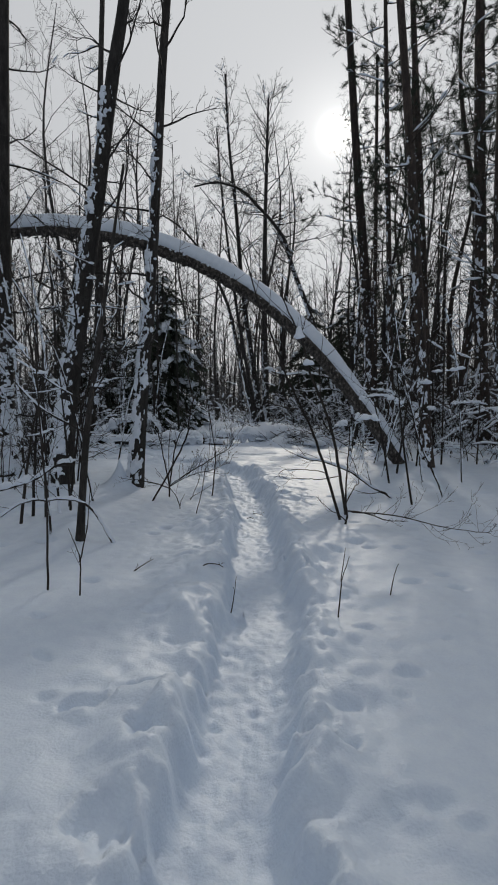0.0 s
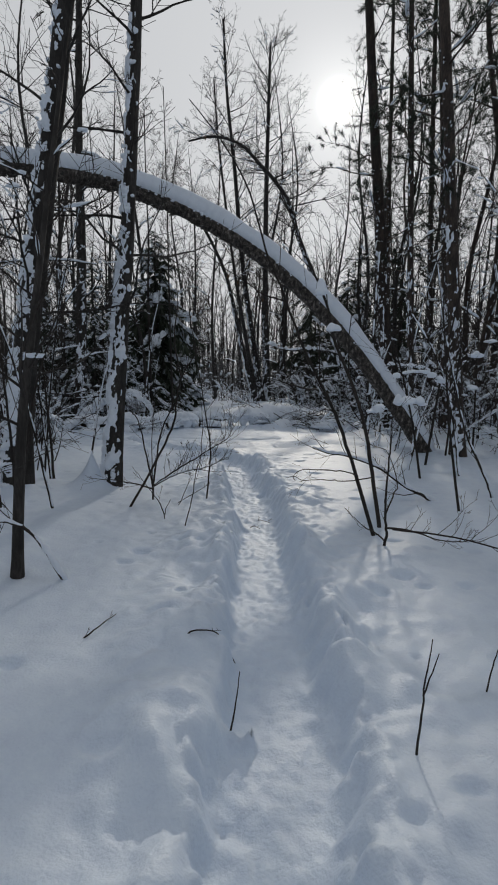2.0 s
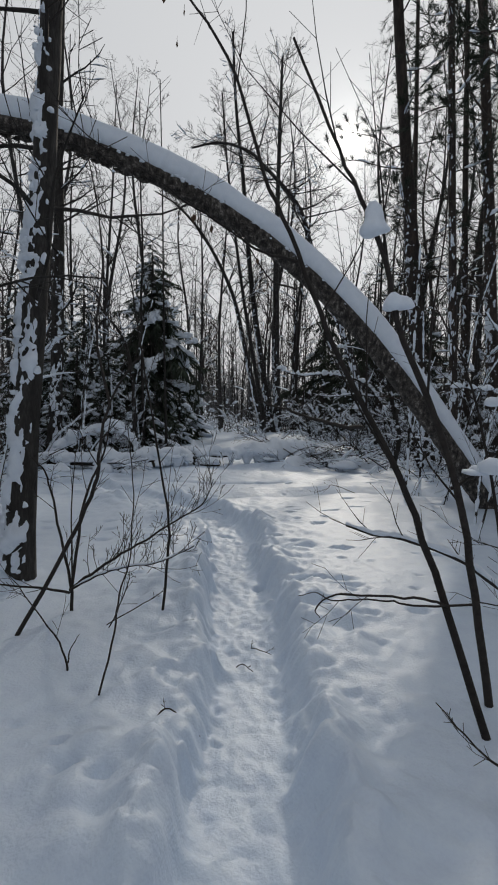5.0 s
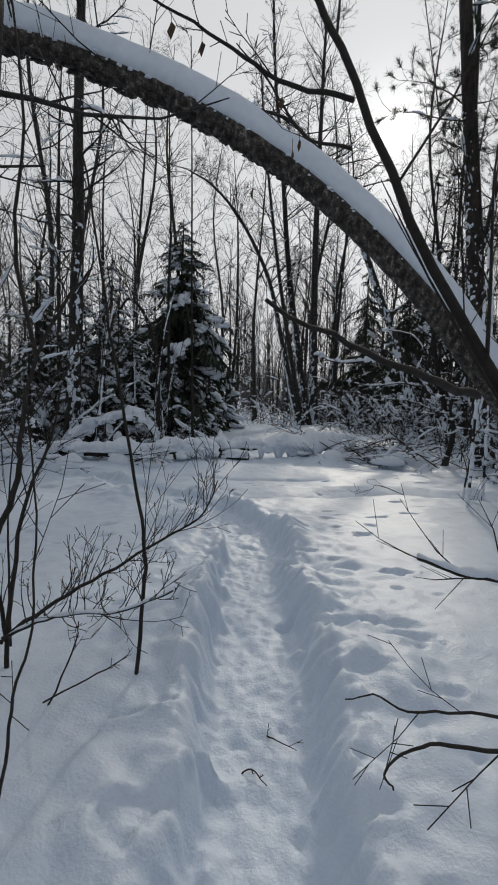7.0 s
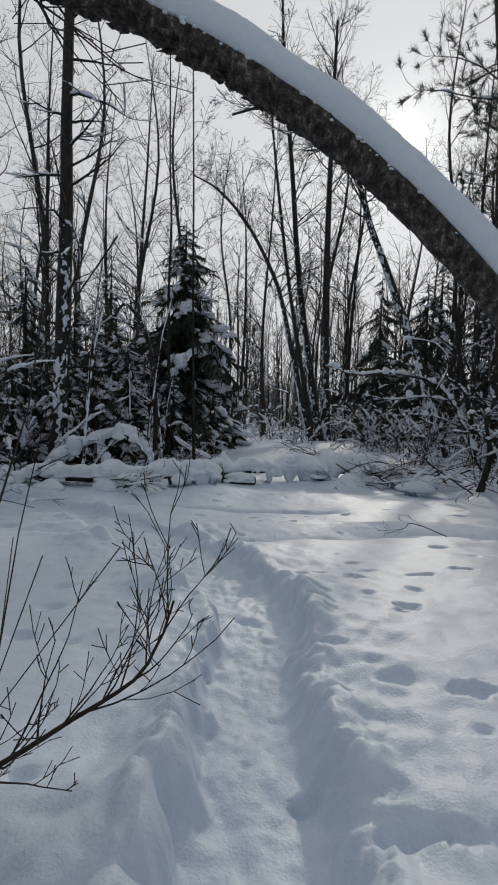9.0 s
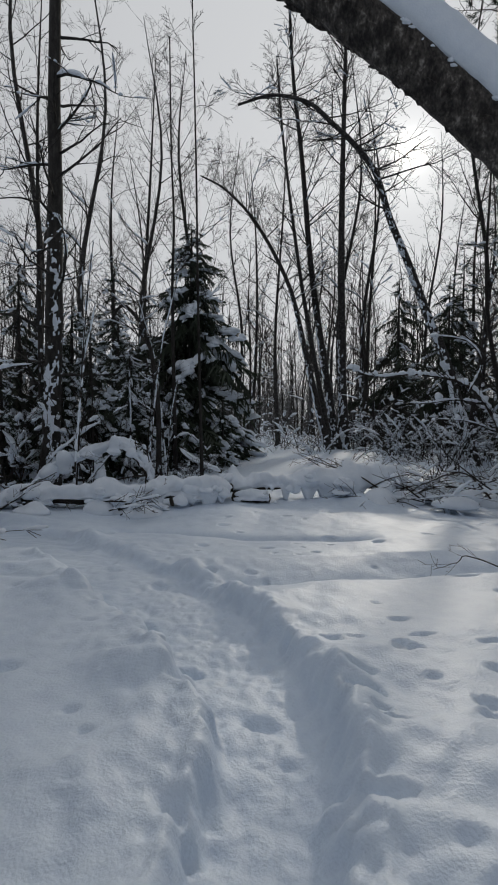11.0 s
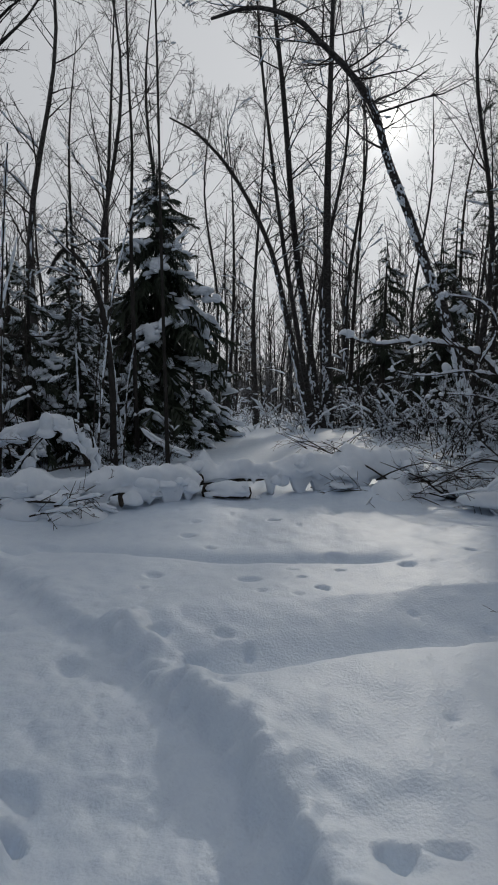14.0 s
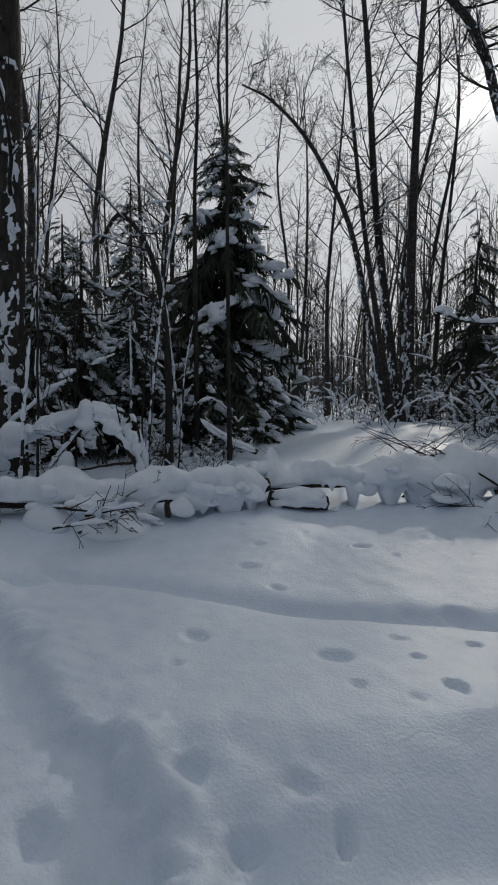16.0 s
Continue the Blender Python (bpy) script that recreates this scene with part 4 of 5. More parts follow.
KINDS = [kind_of_tree("birch_tree", 101, 15, 0.11, BIRCH, 24, 0.2, 3.2, 42, 0.3, "slim bare birch with fine twigs", 0.05, kids=6),
         kind_of_tree("birch_tree", 102, 17, 0.14, BIRCH, 24, 0.25, 3.3, 40, 0.2, "slim bare birch with fine twigs", 0.06, kids=6),
         kind_of_tree("deciduous_tree", 103, 11, 0.08, BARK, 18, 0.12, 2.6, 46, 0.5, "bare dark alder with snow on its lower limbs"),
         kind_of_tree("deciduous_tree", 104, 13, 0.10, BARK, 18, 0.15, 2.9, 46, 0.4, "bare dark alder with snow on its lower limbs"),
         kind_of_tree("deciduous_tree", 105, 8, 0.055, BARK, 16, 0.1, 2.2, 55, 0.5, "thin bare young tree in the wood"),
         kind_of_tree("deciduous_tree", 106, 6, 0.04, BARK, 15, 0.08, 1.9, 50, 0.7, "thin bare young tree in the wood"),
         kind_of_tree("pine_tree", 107, 18, 0.17, PINE_BARK, 16, 0.45, 1.8, 15, 0.3, "tall straight dark trunk with thin side limbs")]


def kind_of_bush(seed, height, stems, spread, snowy, label):
    rng = np.random.default_rng(seed)
    bush = thing("bush", (0, 0, 0), label, "bush", "brushwood of the wood")
    m, snow = Mesh(), Mesh()
    for i in range(stems):
        az, el = rng.uniform(0, 2 * np.pi), radians(rng.uniform(35, 80))
        d = np.array((math.cos(az) * math.cos(el), math.sin(az) * math.cos(el), math.sin(el)))
        p = np.array((rng.normal(0, spread), rng.normal(0, spread), -0.05))
        limb(m, rng, p, d, height * rng.uniform(0.6, 1.2), 0.013, 2, 5, 0.15, -0.05, 0.02, snow if rng.uniform() < snowy else None, 3.4, thin=0.004)
    part("brush", m, TWIG, bush, "thin dark twigs", kind="stuff")
    if snow.n:
        part("snow", snow, SNOW_CLUMP, bush, "pads of snow on bowed twigs", kind="stuff")
    return bush


BUSHES = [kind_of_bush(121, 2.2, 10, 0.25, 0.9, "bush of thin bowed stems heavy with snow"), kind_of_bush(122, 1.5, 10, 0.3, 0.9, "bush of thin bowed stems heavy with snow"),
          kind_of_bush(123, 2.8, 8, 0.2, 0.6, "tall bush of thin bare stems with some snow"), kind_of_bush(124, 1.1, 9, 0.3, 0.7, "low bush of thin bowed twigs")]


def plant():
    rng = np.random.default_rng(2024)
    placed = [(p[0][0][0], p[0][0][1]) for p in PINES] + [(-3.95, 21.8), (0.6, 28.7), (4.3, 22)]
    first = set()

    def put(src, x, y, s):
        ob = src
        m = Matrix.Translation((x, y, gz(x, y) - 0.08)) @ Matrix.Rotation(rng.uniform(0, 6.28), 4, "Z")
        if src.name in first:
            ob = copy_thing(src, m)
        else:
            first.add(src.name)
            ob.matrix_basis = m
        ob.scale = (s, s, s)

    def free(x, y, gap):
        return all((x - a) ** 2 + (y - b) ** 2 > gap * gap for a, b in placed)

    zones = [  # x0, x1, y0, y1, count, kinds, gap, size
        (-20, -5.5, 19, 46, 36, (0, 1, 2, 3, 4, 5), 1.3, 0.95), (-5.5, 3.5, 31, 50, 20, (0, 1, 2, 0, 3), 1.4, 1.0), (3.5, 24, 19, 46, 56, (2, 3, 4, 0, 6, 1), 1.3, 1.0),
        (5.2, 16, 9, 19, 22, (6, 4, 2, 6), 1.2, 1.0), (-13, -5.2, 8, 18, 13, (2, 4, 5, 3), 1.2, 0.9), (-5.5, -3.4, 9.5, 13.5, 2, (5, 5), 0.9, 0.8),
        (-13, -6, 24, 33, 4, (0, 1), 0.9, 1.05), (5.0, 10, 20, 29, 4, (0, 3, 6), 0.9, 1.0), (7.5, 11, 14, 20, 3, (6, 6, 3), 0.9, 0.95),
        # unseen trees added beside and behind the start, to screen off sky light
        (-16, -5, -14, 7, 12, (5, 4), 2.0, 1.5), (5, 16, -14, 7, 12, (4, 5), 2.0, 1.5), (-6, 6, -22, -8, 8, (4, 5), 2.0, 1.0)]
    for x0, x1, y0, y1, count, kinds, gap, size in zones:
        made = tries = 0
        while made < count and tries < count * 20:
            tries += 1
            x, y = rng.uniform(x0, x1), rng.uniform(y0, y1)
            if 2.9 < x < 6.2 and 27 < y < 40:
                continue
            if free(x, y, gap):
                placed.append((x, y))
                put(KINDS[kinds[made % len(kinds)]], x, y, size * rng.uniform(0.8, 1.2))
                made += 1
    spots = []
    for x0, x1, y0, y1, count, kinds, size in [(2.4, 8, 18, 28, 36, (2, 1, 2, 0), 0.95), (-12, -4.8, 12.5, 22, 28, (0, 1, 0), 0.95), (-4.8, -2.6, 16.6, 18.8, 7, (3, 3, 1), 0.6), (-3.5, 3, 24, 34, 22, (1, 2, 3), 1.0),
                                               (3.6, 9, 9.5, 17, 20, (1, 2, 3, 0), 0.9), (-6.5, -3.0, 7.2, 12.5, 12, (1, 2, 3), 0.8), (8, 20, 18, 34, 16, (0, 2), 1.1), (-20, -9, 18, 34, 12, (0, 2), 1.1)]:
        for i in range(count):
            put(BUSHES[kinds[i % len(kinds)]], rng.uniform(x0, x1), rng.uniform(y0, y1), size * rng.uniform(0.7, 1.25))


plant()


def far_woods():
    rng = np.random.default_rng(77)
    m = Mesh()
    for i in range(560):
        az, d = rng.uniform(-1.15, 1.15), rng.uniform(48, 85)
        x, y = d * math.sin(az), d * math.cos(az)
        h = rng.uniform(9, 17)
        z0 = gz(x, y) - 0.3
        line = wander(rng, (x, y, z0), (0, 0, 1), h, 4, 0.05, 0.1)
        tube(m, line, np.linspace(0.085, 0.015, 5), 4, caps=False)
        for k in range(20):
            p, t = along(line, rng.uniform(0.15, 0.98))
            w = wander(rng, p, sideways(rng, t, rng.uniform(25, 70)), rng.uniform(1.0, 3.0), 3, 0.15, 0.08)
            tube(m, w, [0.028, 0.024, 0.018, 0.012], 3, caps=False)
    low = Mesh()
    for i in range(800):
        az, d = rng.uniform(-0.7, 0.7), rng.uniform(40, 78)
        x, y = d * math.sin(az), d * math.cos(az)
        z0 = gz(x, y) - 0.2
        h = rng.uniform(1.5, 7.0)
        for k in range(3):
            line = wander(rng, (x + rng.normal(0, 0.5), y, z0), (rng.normal(0, 0.25), 0, 1), h * rng.uniform(0.6, 1), 3, 0.12, 0.0)
            tube(low, line, [0.03, 0.026, 0.02, 0.012], 3, caps=False)
            for q in range(5):
                p, t = along(line, rng.uniform(0.15, 0.98))
                w = wander(rng, p, sideways(rng, t, rng.uniform(25, 70)), h * rng.uniform(0.15, 0.35), 2, 0.15, 0.0)
                tube(low, w, [0.022, 0.018, 0.012], 3, caps=False)
    # pale grey brush: snow dust plus distance haze carried by its colour
    ob = new("far_brush", low.data("far_brush", FROSTED_HAZE))
    tagged(ob, "snow-dusted undergrowth of the distant wood, paled for haze", "brushwood", kind="stuff")
    ob = new("far_woods", m.data("far_woods", TWIG))
    tagged(ob, "dense bare trees of the distant wood", "woods", kind="stuff")


far_woods()


# ---- saplings, bushes and twigs along the trail ----
def stems(name, label, category, items, seed, leaves=(), lumps=(), roll=None):
    """items: (points, radius, twigs, snowy): each a stem or branch of one plant."""
    rng = np.random.default_rng(seed)
    base = np.array(items[0][0][0], float)
    base[2] = gz(base[0], base[1]) - 0.06
    plant_ = thing(name, base, label, category)
    snow = Mesh()
    for n, (pts, r, kids, snowy) in enumerate(items):
        rel = np.array(pts, float) - base
        if n == 0:
            rel[0] = 0
        k = max(7, 4 * len(pts))
        line = smooth_line(rel, k)
        line[1:-1] += rng.normal(0, min(r * 0.3, 0.003), (k - 2, 3))
        rad = np.linspace(r, max(r * 0.28, 0.002), k)
        m = Mesh()
        tube(m, line, rad, 7 if r > 0.008 else 5)
        L = float(np.linalg.norm(np.diff(line, axis=0), axis=1).sum())
        for i in range(kids):
            f = 0.2 + 0.78 * (i + rng.uniform(0, 1)) / kids
            p, tan = along(line, f)
            d = sideways(rng, tan, rng.uniform(30, 60))
            d = unit(d + np.array((0, 0, 0.25)))
            twig = Mesh()
            limb(twig, rng, p, d, L * rng.uniform(0.12, 0.34), max(r * 0.38 * (1 - 0.5 * f), 0.002), 2 if kids > 12 else 1, 3, 0.10, 0.14, thin=0.0014)
            part("twig", twig, TWIG, plant_)
        part("stem" if n == 0 else "branch", m, TWIG, plant_)
        if snowy >= 1.5 and r < 0.015:
            for i in range(max(3, int(L / 0.10))):
                p, _t = along(line, rng.uniform(0.15, 1))
                q = rng.uniform(0.025, 0.06)
                blob(snow, p + np.array((rng.normal(0, 0.02), rng.normal(0, 0.04), q * 0.25)), (q * rng.uniform(1, 1.7), q * rng.uniform(1, 1.4), q * 0.75), rng, 2, 0.3)
        elif snowy:
            dense = smooth_line(line, max(10, int(L / 0.04)))
            w = np.interp(np.linspace(0, 1, len(dense)), np.linspace(0, 1, k), rad)
            snow_ridge(snow, dense + (0, 0, r * 0.5), np.maximum(w * 1.5, 0.016) * max(1.0, snowy * 0.7), np.maximum(w * 2.2, 0.025) * min(snowy, 1.6), rng, gap=0.5 if snowy < 2 else 0.15, lump=0.5 if snowy < 2 else 0.12, sides=8 if snowy < 2 else 12)
    if roll:
        line = smooth_line(np.array(roll[0], float) - base, 60)
        f = np.linspace(0, 1, 60)
        snow_roll(snow, line, roll[1] * (0.8 + 0.5 * f), roll[2] * (0.8 + 0.6 * f), roll[2] * (0.35 + 0.5 * f), seed, 0.0, 18, 0.48)
    for x, y, z, s in lumps:
        blob(snow, np.array((x, y, z)) - base, (s * 0.8, s * 0.75, s * 1.0), rng, 3, 0.4)
    if snow.n:
        part("snow", snow, SNOW_CLUMP, plant_, "snow resting on the branches", kind="stuff")
    for x, y, z in leaves:
        lf = Mesh()
        s, a = rng.uniform(0.018, 0.03), rng.uniform(0, 6)
        u = np.array((math.cos(a), math.sin(a), 0))
        w = np.array((-math.sin(a), math.cos(a), 0))
        v = [np.zeros(3), u * s * 0.7 + (0, 0, -s * 0.8), -u * s * 0.6 + (0, 0, -s * 0.9), w * s * 0.35 + (0, 0, -s * 1.1), (0, 0, -s * 2.0), w * s * 0.3 + u * 0.3 * s + (0, 0, -s * 0.5)]
        lf.add(np.array(v) + np.array((x, y, z)) - base, [(0, 1, 3), (1, 4, 3), (4, 2, 3), (2, 0, 3)])
        tube(lf, np.array([(x, y, z + 0.03), (x, y, z)]) - base, [0.0012, 0.0012], 3, caps=False)
        part("leaf", lf, LEAF, plant_, "curled dead brown leaf")
    return plant_


stems("bush", "small leafless bush with arching twigs beside the trail", "bush", [
    ([(-1.16, 7.24, -0.1), (-1.16, 7.24, 0.04), (-1.26, 7.24, 0.52), (-1.33, 7.24, 0.8), (-1.43, 7.24, 0.92)], 0.013, 7, 0),
    ([(-1.16, 7.24, 0.0), (-1.07, 7.24, 0.63), (-0.94, 7.24, 0.96), (-0.9, 7.25, 1.2)], 0.012, 6, 0),
    ([(-1.17, 7.3, -0.06), (-1.18, 7.3, 0.62), (-1.13, 7.3, 1.12)], 0.007, 4, 0),
    ([(-1.16, 7.24, 0.02), (-0.95, 7.28, 0.18), (-0.72, 7.36, 0.32), (-0.5, 7.45, 0.46), (-0.3, 7.55, 0.58), (-0.23, 7.59, 0.76)], 0.011, 26, 0),
    ([(-1.16, 7.22, 0.02), (-0.95, 7.12, 0.16), (-0.7, 7.02, 0.27), (-0.5, 6.94, 0.33), (-0.27, 6.87, 0.46)], 0.010, 24, 0.35),
    ([(-1.16, 7.22, 0.0), (-1.4, 7.0, 0.12), (-1.75, 6.8, 0.2)], 0.010, 8, 0)], 201)
stems("twig", "forked bare twig poking out of the snow", "twig", [([(-0.89, 6.5, -0.12), (-0.92, 6.5, -0.03), (-1.07, 6.5, 0.19), (-1.23, 6.5, 0.4)], 0.007, 2, 0), ([(-0.89, 6.5, -0.1), (-0.88, 6.5, -0.03), (-0.83, 6.5, 0.06)], 0.005, 0, 0)], 203)
stems("sapling", "tall thin bare sapling curving over the snow", "sapling", [([(-0.53, 7.25, -0.12), (-0.49, 7.22, 0.32), (-0.49, 7.2, 0.55), (-0.55, 7.18, 0.94), (-0.62, 7.15, 1.32), (-0.7, 7.15, 1.8), (-0.78, 7.15, 2.2), (-0.97, 7.15, 2.6)], 0.010, 7, 0)], 204)
stems("sapling", "tall leaning sapling with a few dead leaves", "sapling", [
    ([(1.17, 6.05, -0.12), (0.92, 6.24, 0.62), (0.75, 6.36, 1.07), (0.5, 6.55, 1.58), (0.26, 6.72, 2.2), (0.08, 6.85, 2.62), (-0.12, 7.0, 3.27), (-0.41, 7.21, 3.81), (-0.8, 7.49, 4.36)], 0.019, 8, 0),
    ([(0.62, 6.46, 1.22), (0.45, 6.2, 1.24), (0.28, 6.05, 1.28), (0.10, 5.88, 1.34)], 0.012, 0, 0),
    ([(0.28, 6.72, 2.1), (0.06, 6.74, 2.17), (-0.12, 6.75, 2.29), (-0.34, 6.75, 2.42), (-0.6, 6.75, 2.6)], 0.009, 6, 0),
    ([(0.28, 6.7, 1.95), (0.14, 6.75, 2.01), (0.02, 6.75, 2.17), (-0.09, 6.75, 2.29)], 0.006, 4, 0),
    ([(1.0, 6.18, 0.42), (0.85, 6.14, 0.47), (0.62, 6.12, 0.48), (0.48, 6.12, 0.48), (0.42, 6.12, 0.46), (0.38, 6.12, 0.41), (0.4, 6.12, 0.37)], 0.007, 2, 0)], 205,
    leaves=[(0.06, 6.75, 2.13), (0.12, 6.74, 2.0), (0.10, 6.74, 1.97), (-0.02, 6.75, 1.86), (-0.3, 6.75, 2.36), (-0.2, 6.75, 2.3), (-0.45, 7.2, 3.75), (-0.6, 7.3, 3.9), (-0.5, 7.25, 3.6)])
stems("sapling", "slim dark sapling with snow lumps on its stem", "sapling", [
    ([(1.28, 6.3, -0.1), (1.15, 6.3, 0.5), (1.01, 6.3, 1.07), (0.75, 6.3, 1.67), (0.65, 6.3, 2.01), (0.53, 6.3, 2.28), (0.44, 6.3, 2.45), (0.2, 6.35, 3.0)], 0.021, 6, 0),
    ([(1.17, 6.32, 0.38), (0.95, 6.45, 0.31), (0.81, 6.53, 0.30), (0.65, 6.53, 0.3), (0.52, 6.53, 0.29), (0.43, 6.53, 0.33), (0.34, 6.53, 0.31)], 0.007, 2, 0),
    ([(1.02, 6.3, 0.95), (1.2, 6.3, 1.05), (1.4, 6.25, 1.12), (1.6, 6.2, 1.1)], 0.009, 5, 1.6)], 206, lumps=[(0.72, 6.29, 1.80, 0.07), (0.60, 6.28, 2.14, 0.09), (1.35, 6.27, 1.13, 0.07), (1.55, 6.22, 1.13, 0.05)])
stems("bush", "hooked dark stems of a low bush in snow", "bush", [
    ([(1.13, 5.64, -0.14), (1.15, 5.64, 0.03), (1.13, 5.64, 0.2), (1.13, 5.64, 0.59), (1.14, 5.64, 0.79), (1.14, 5.64, 1.13)], 0.014, 6, 0),
    ([(1.14, 5.64, 0.08), (1.37, 5.64, 0.06), (1.62, 5.64, -0.02), (1.85, 5.64, -0.02)], 0.010, 10, 0),
    ([(1.13, 5.64, -0.03), (1.05, 5.64, 0.04), (0.94, 5.64, 0.1), (0.8, 5.75, 0.22)], 0.008, 4, 0),
    ([(1.14, 5.7, 0.15), (1.3, 6.0, 0.3), (1.42, 6.3, 0.33), (1.31, 6.3, 0.63), (1.13, 6.3, 0.71)], 0.008, 6, 0),
    ([(1.2, 5.64, 0.07), (1.6, 5.3, 0.12), (2.1, 5.1, 0.05), (2.6, 5.2, -0.02)], 0.009, 14, 0)], 207)
stems("fallen_branch", "broken branch with snow on its back", "branch", [([(2.24, 7.39, -0.18), (2.08, 7.39, -0.04), (1.88, 7.39, 0.05), (1.5, 7.33, 0.3), (1.1, 7.28, 0.44), (0.91, 7.28, 0.46), (0.71, 7.28, 0.52)], 0.022, 9, 1.0)], 208)
stems("sapling", "thin dark sapling with fine side twigs", "sapling", [([(2.34, 6.94, -0.14), (2.16, 6.94, 0.76), (2.09, 6.94, 1.24), (2.01, 6.94, 1.89), (1.95, 6.95, 2.6)], 0.016, 9, 0)], 209)
stems("sapling", "leaning sapling with snow pads on its twigs", "sapling", [([(3.04, 7.6, -0.12), (2.91, 7.6, 0.16), (2.6, 7.6, 0.78), (2.39, 7.6, 1.5), (2.26, 7.6, 1.98), (2.1, 7.6, 2.8)], 0.018, 9, 0.5), ([(2.5, 7.6, 1.1), (2.2, 7.5, 1.35), (1.9, 7.4, 1.42), (1.6, 7.3, 1.36)], 0.010, 7, 2.2), ([(2.42, 7.6, 1.4), (2.7, 7.5, 1.75), (3.1, 7.4, 1.85)], 0.010, 7, 1.8)], 210)
stems("sapling", "leaning sapling with snow pads on its twigs", "sapling", [([(3.2, 9.0, -0.1), (3.0, 9.0, 0.9), (2.7, 9.0, 1.7), (2.3, 9.0, 2.3)], 0.016, 9, 0.8), ([(2.9, 9.0, 1.2), (2.5, 8.9, 1.5), (2.0, 8.8, 1.55)], 0.010, 7, 2.2), ([(2.95, 9.0, 1.0), (3.4, 8.9, 1.3), (3.9, 8.8, 1.35)], 0.010, 7, 2.2)], 211)
stems("twig", "thin forked twig standing in the snow", "twig", [([(0.65, 3.34, -0.14), (0.66, 3.34, 0.1), (0.68, 3.34, 0.34)], 0.006, 0, 0), ([(0.66, 3.34, 0.1), (0.71, 3.34, 0.28)], 0.004, 0, 0)], 212)
stems("twig", "thin twig standing in the snow", "twig", [([(1.12, 3.75, -0.14), (1.15, 3.75, 0.0), (1.18, 3.75, 0.1)], 0.005, 0, 0)], 213)
stems("sapling", "thin bare stem rising from the snow", "sapling", [([(-1.47, 3.58, -0.14), (-1.47, 3.58, 0.51), (-1.51, 3.58, 1.09), (-1.54, 3.58, 1.73), (-1.57, 3.58, 2.39)], 0.009, 5, 0)], 214)
stems("twig", "forked thin twig in the snow", "twig", [([(-1.22, 3.55, -0.14), (-1.22, 3.55, 0.15), (-1.3, 3.55, 0.37)], 0.007, 1, 0), ([(-1.22, 3.55, 0.12), (-1.16, 3.55, 0.4), (-1.14, 3.55, 0.69)], 0.006, 2, 0)], 215)
stems("twig", "thin dark twig at the trail's edge", "twig", [([(-0.12, 3.6, -0.4), (-0.09, 3.6, -0.18), (-0.07, 3.6, 0.02)], 0.006, 0, 0)], 216)
stems("fallen_branch", "dark broken branches carrying a thick snow pad", "branch", [([(-3.3, 4.9, -0.15), (-2.82, 4.9, 0.21), (-2.48, 4.9, 0.37), (-2.14, 4.9, 0.48), (-1.91, 4.9, 0.63), (-1.72, 4.9, 0.68)], 0.022, 6, 1.6)], 217)
stems("fallen_branch", "dark broken branch lying above the snow", "branch", [([(-1.34, 4.95, -0.18), (-1.4, 4.9, -0.04), (-1.54, 4.9, 0.18), (-1.72, 4.85, 0.3), (-2.0, 4.85, 0.29), (-2.23, 4.85, 0.26), (-2.46, 4.85, 0.11), (-2.8, 4.85, -0.05)], 0.015, 7, 1.0)], 218)
stems("twig", "thin curved twigs at the trail's side", "twig", [([(-0.84, 6.99, -0.14), (-0.71, 6.99, 0.13), (-0.69, 6.99, 0.25)], 0.005, 2, 0), ([(-0.82, 6.95, -0.09), (-0.57, 6.95, 0.07), (-0.47, 6.95, 0.14)], 0.004, 2, 0)], 219)
stems("twig", "long thin twig leaning from the snow", "twig", [([(-0.67, 6.3, -0.14), (-0.59, 6.3, 0.15), (-0.56, 6.3, 0.38), (-0.51, 6.3, 0.55), (-0.5, 6.3, 0.9), (-0.53, 6.3, 1.2)], 0.006, 3, 0)], 220)
stems("twig", "twig end reaching over the snow", "twig", [([(2.0, 12.2, -0.14), (1.39, 12.2, 0.02), (1.25, 12.2, -0.04), (1.05, 12.2, -0.12)], 0.007, 5, 0)], 221)
for i, (pts, r) in enumerate([([(-0.40, 4.12), (-0.33, 4.09), (-0.2, 4.12), (-0.10, 4.2)], 0.006), ([(-1.04, 4.13), (-0.93, 4.21), (-0.84, 4.4)], 0.007),
                              ([(0.09, 7.34), (0.11, 7.25), (0.23, 7.21)], 0.005), ([(-0.05, 7.04), (0.03, 7.07), (0.11, 7.0)], 0.005), ([(-0.36, 6.08), (-0.3, 6.23), (-0.14, 6.24)], 0.006)]):
    stems("fallen_twig", "dark twig lying on the trodden snow", "twig", [([(x, y, gz(x, y) + 0.006 + (0.012 if j == 1 else 0)) for j, (x, y) in enumerate(pts)], r, 2, 0)], 230 + i)


# thickets of thin saplings on both sides
def thicket(x0, x1, y0, y1, count, seed, low, high, snowy):
    rng = np.random.default_rng(seed)
    for i in range(count):
        x, y = rng.uniform(x0, x1), rng.uniform(y0, y1)
        h = rng.uniform(low, high)
        l = rng.normal(0, 0.16, 2) * h
        z = gz(x, y)
        stems("sapling", "thin bare sapling in the undergrowth", "sapling", [([(x, y, z - 0.1), (x + l[0] * 0.25, y + l[1] * 0.2, z + h * 0.35), (x + l[0] * 0.6, y + l[1] * 0.5, z + h * 0.7), (x + l[0] * 1.2, y + l[1], z + h)], rng.uniform(0.008, 0.016) + 0.002 * h, 11, snowy if rng.uniform() < 0.6 else 0)], seed * 100 + i)


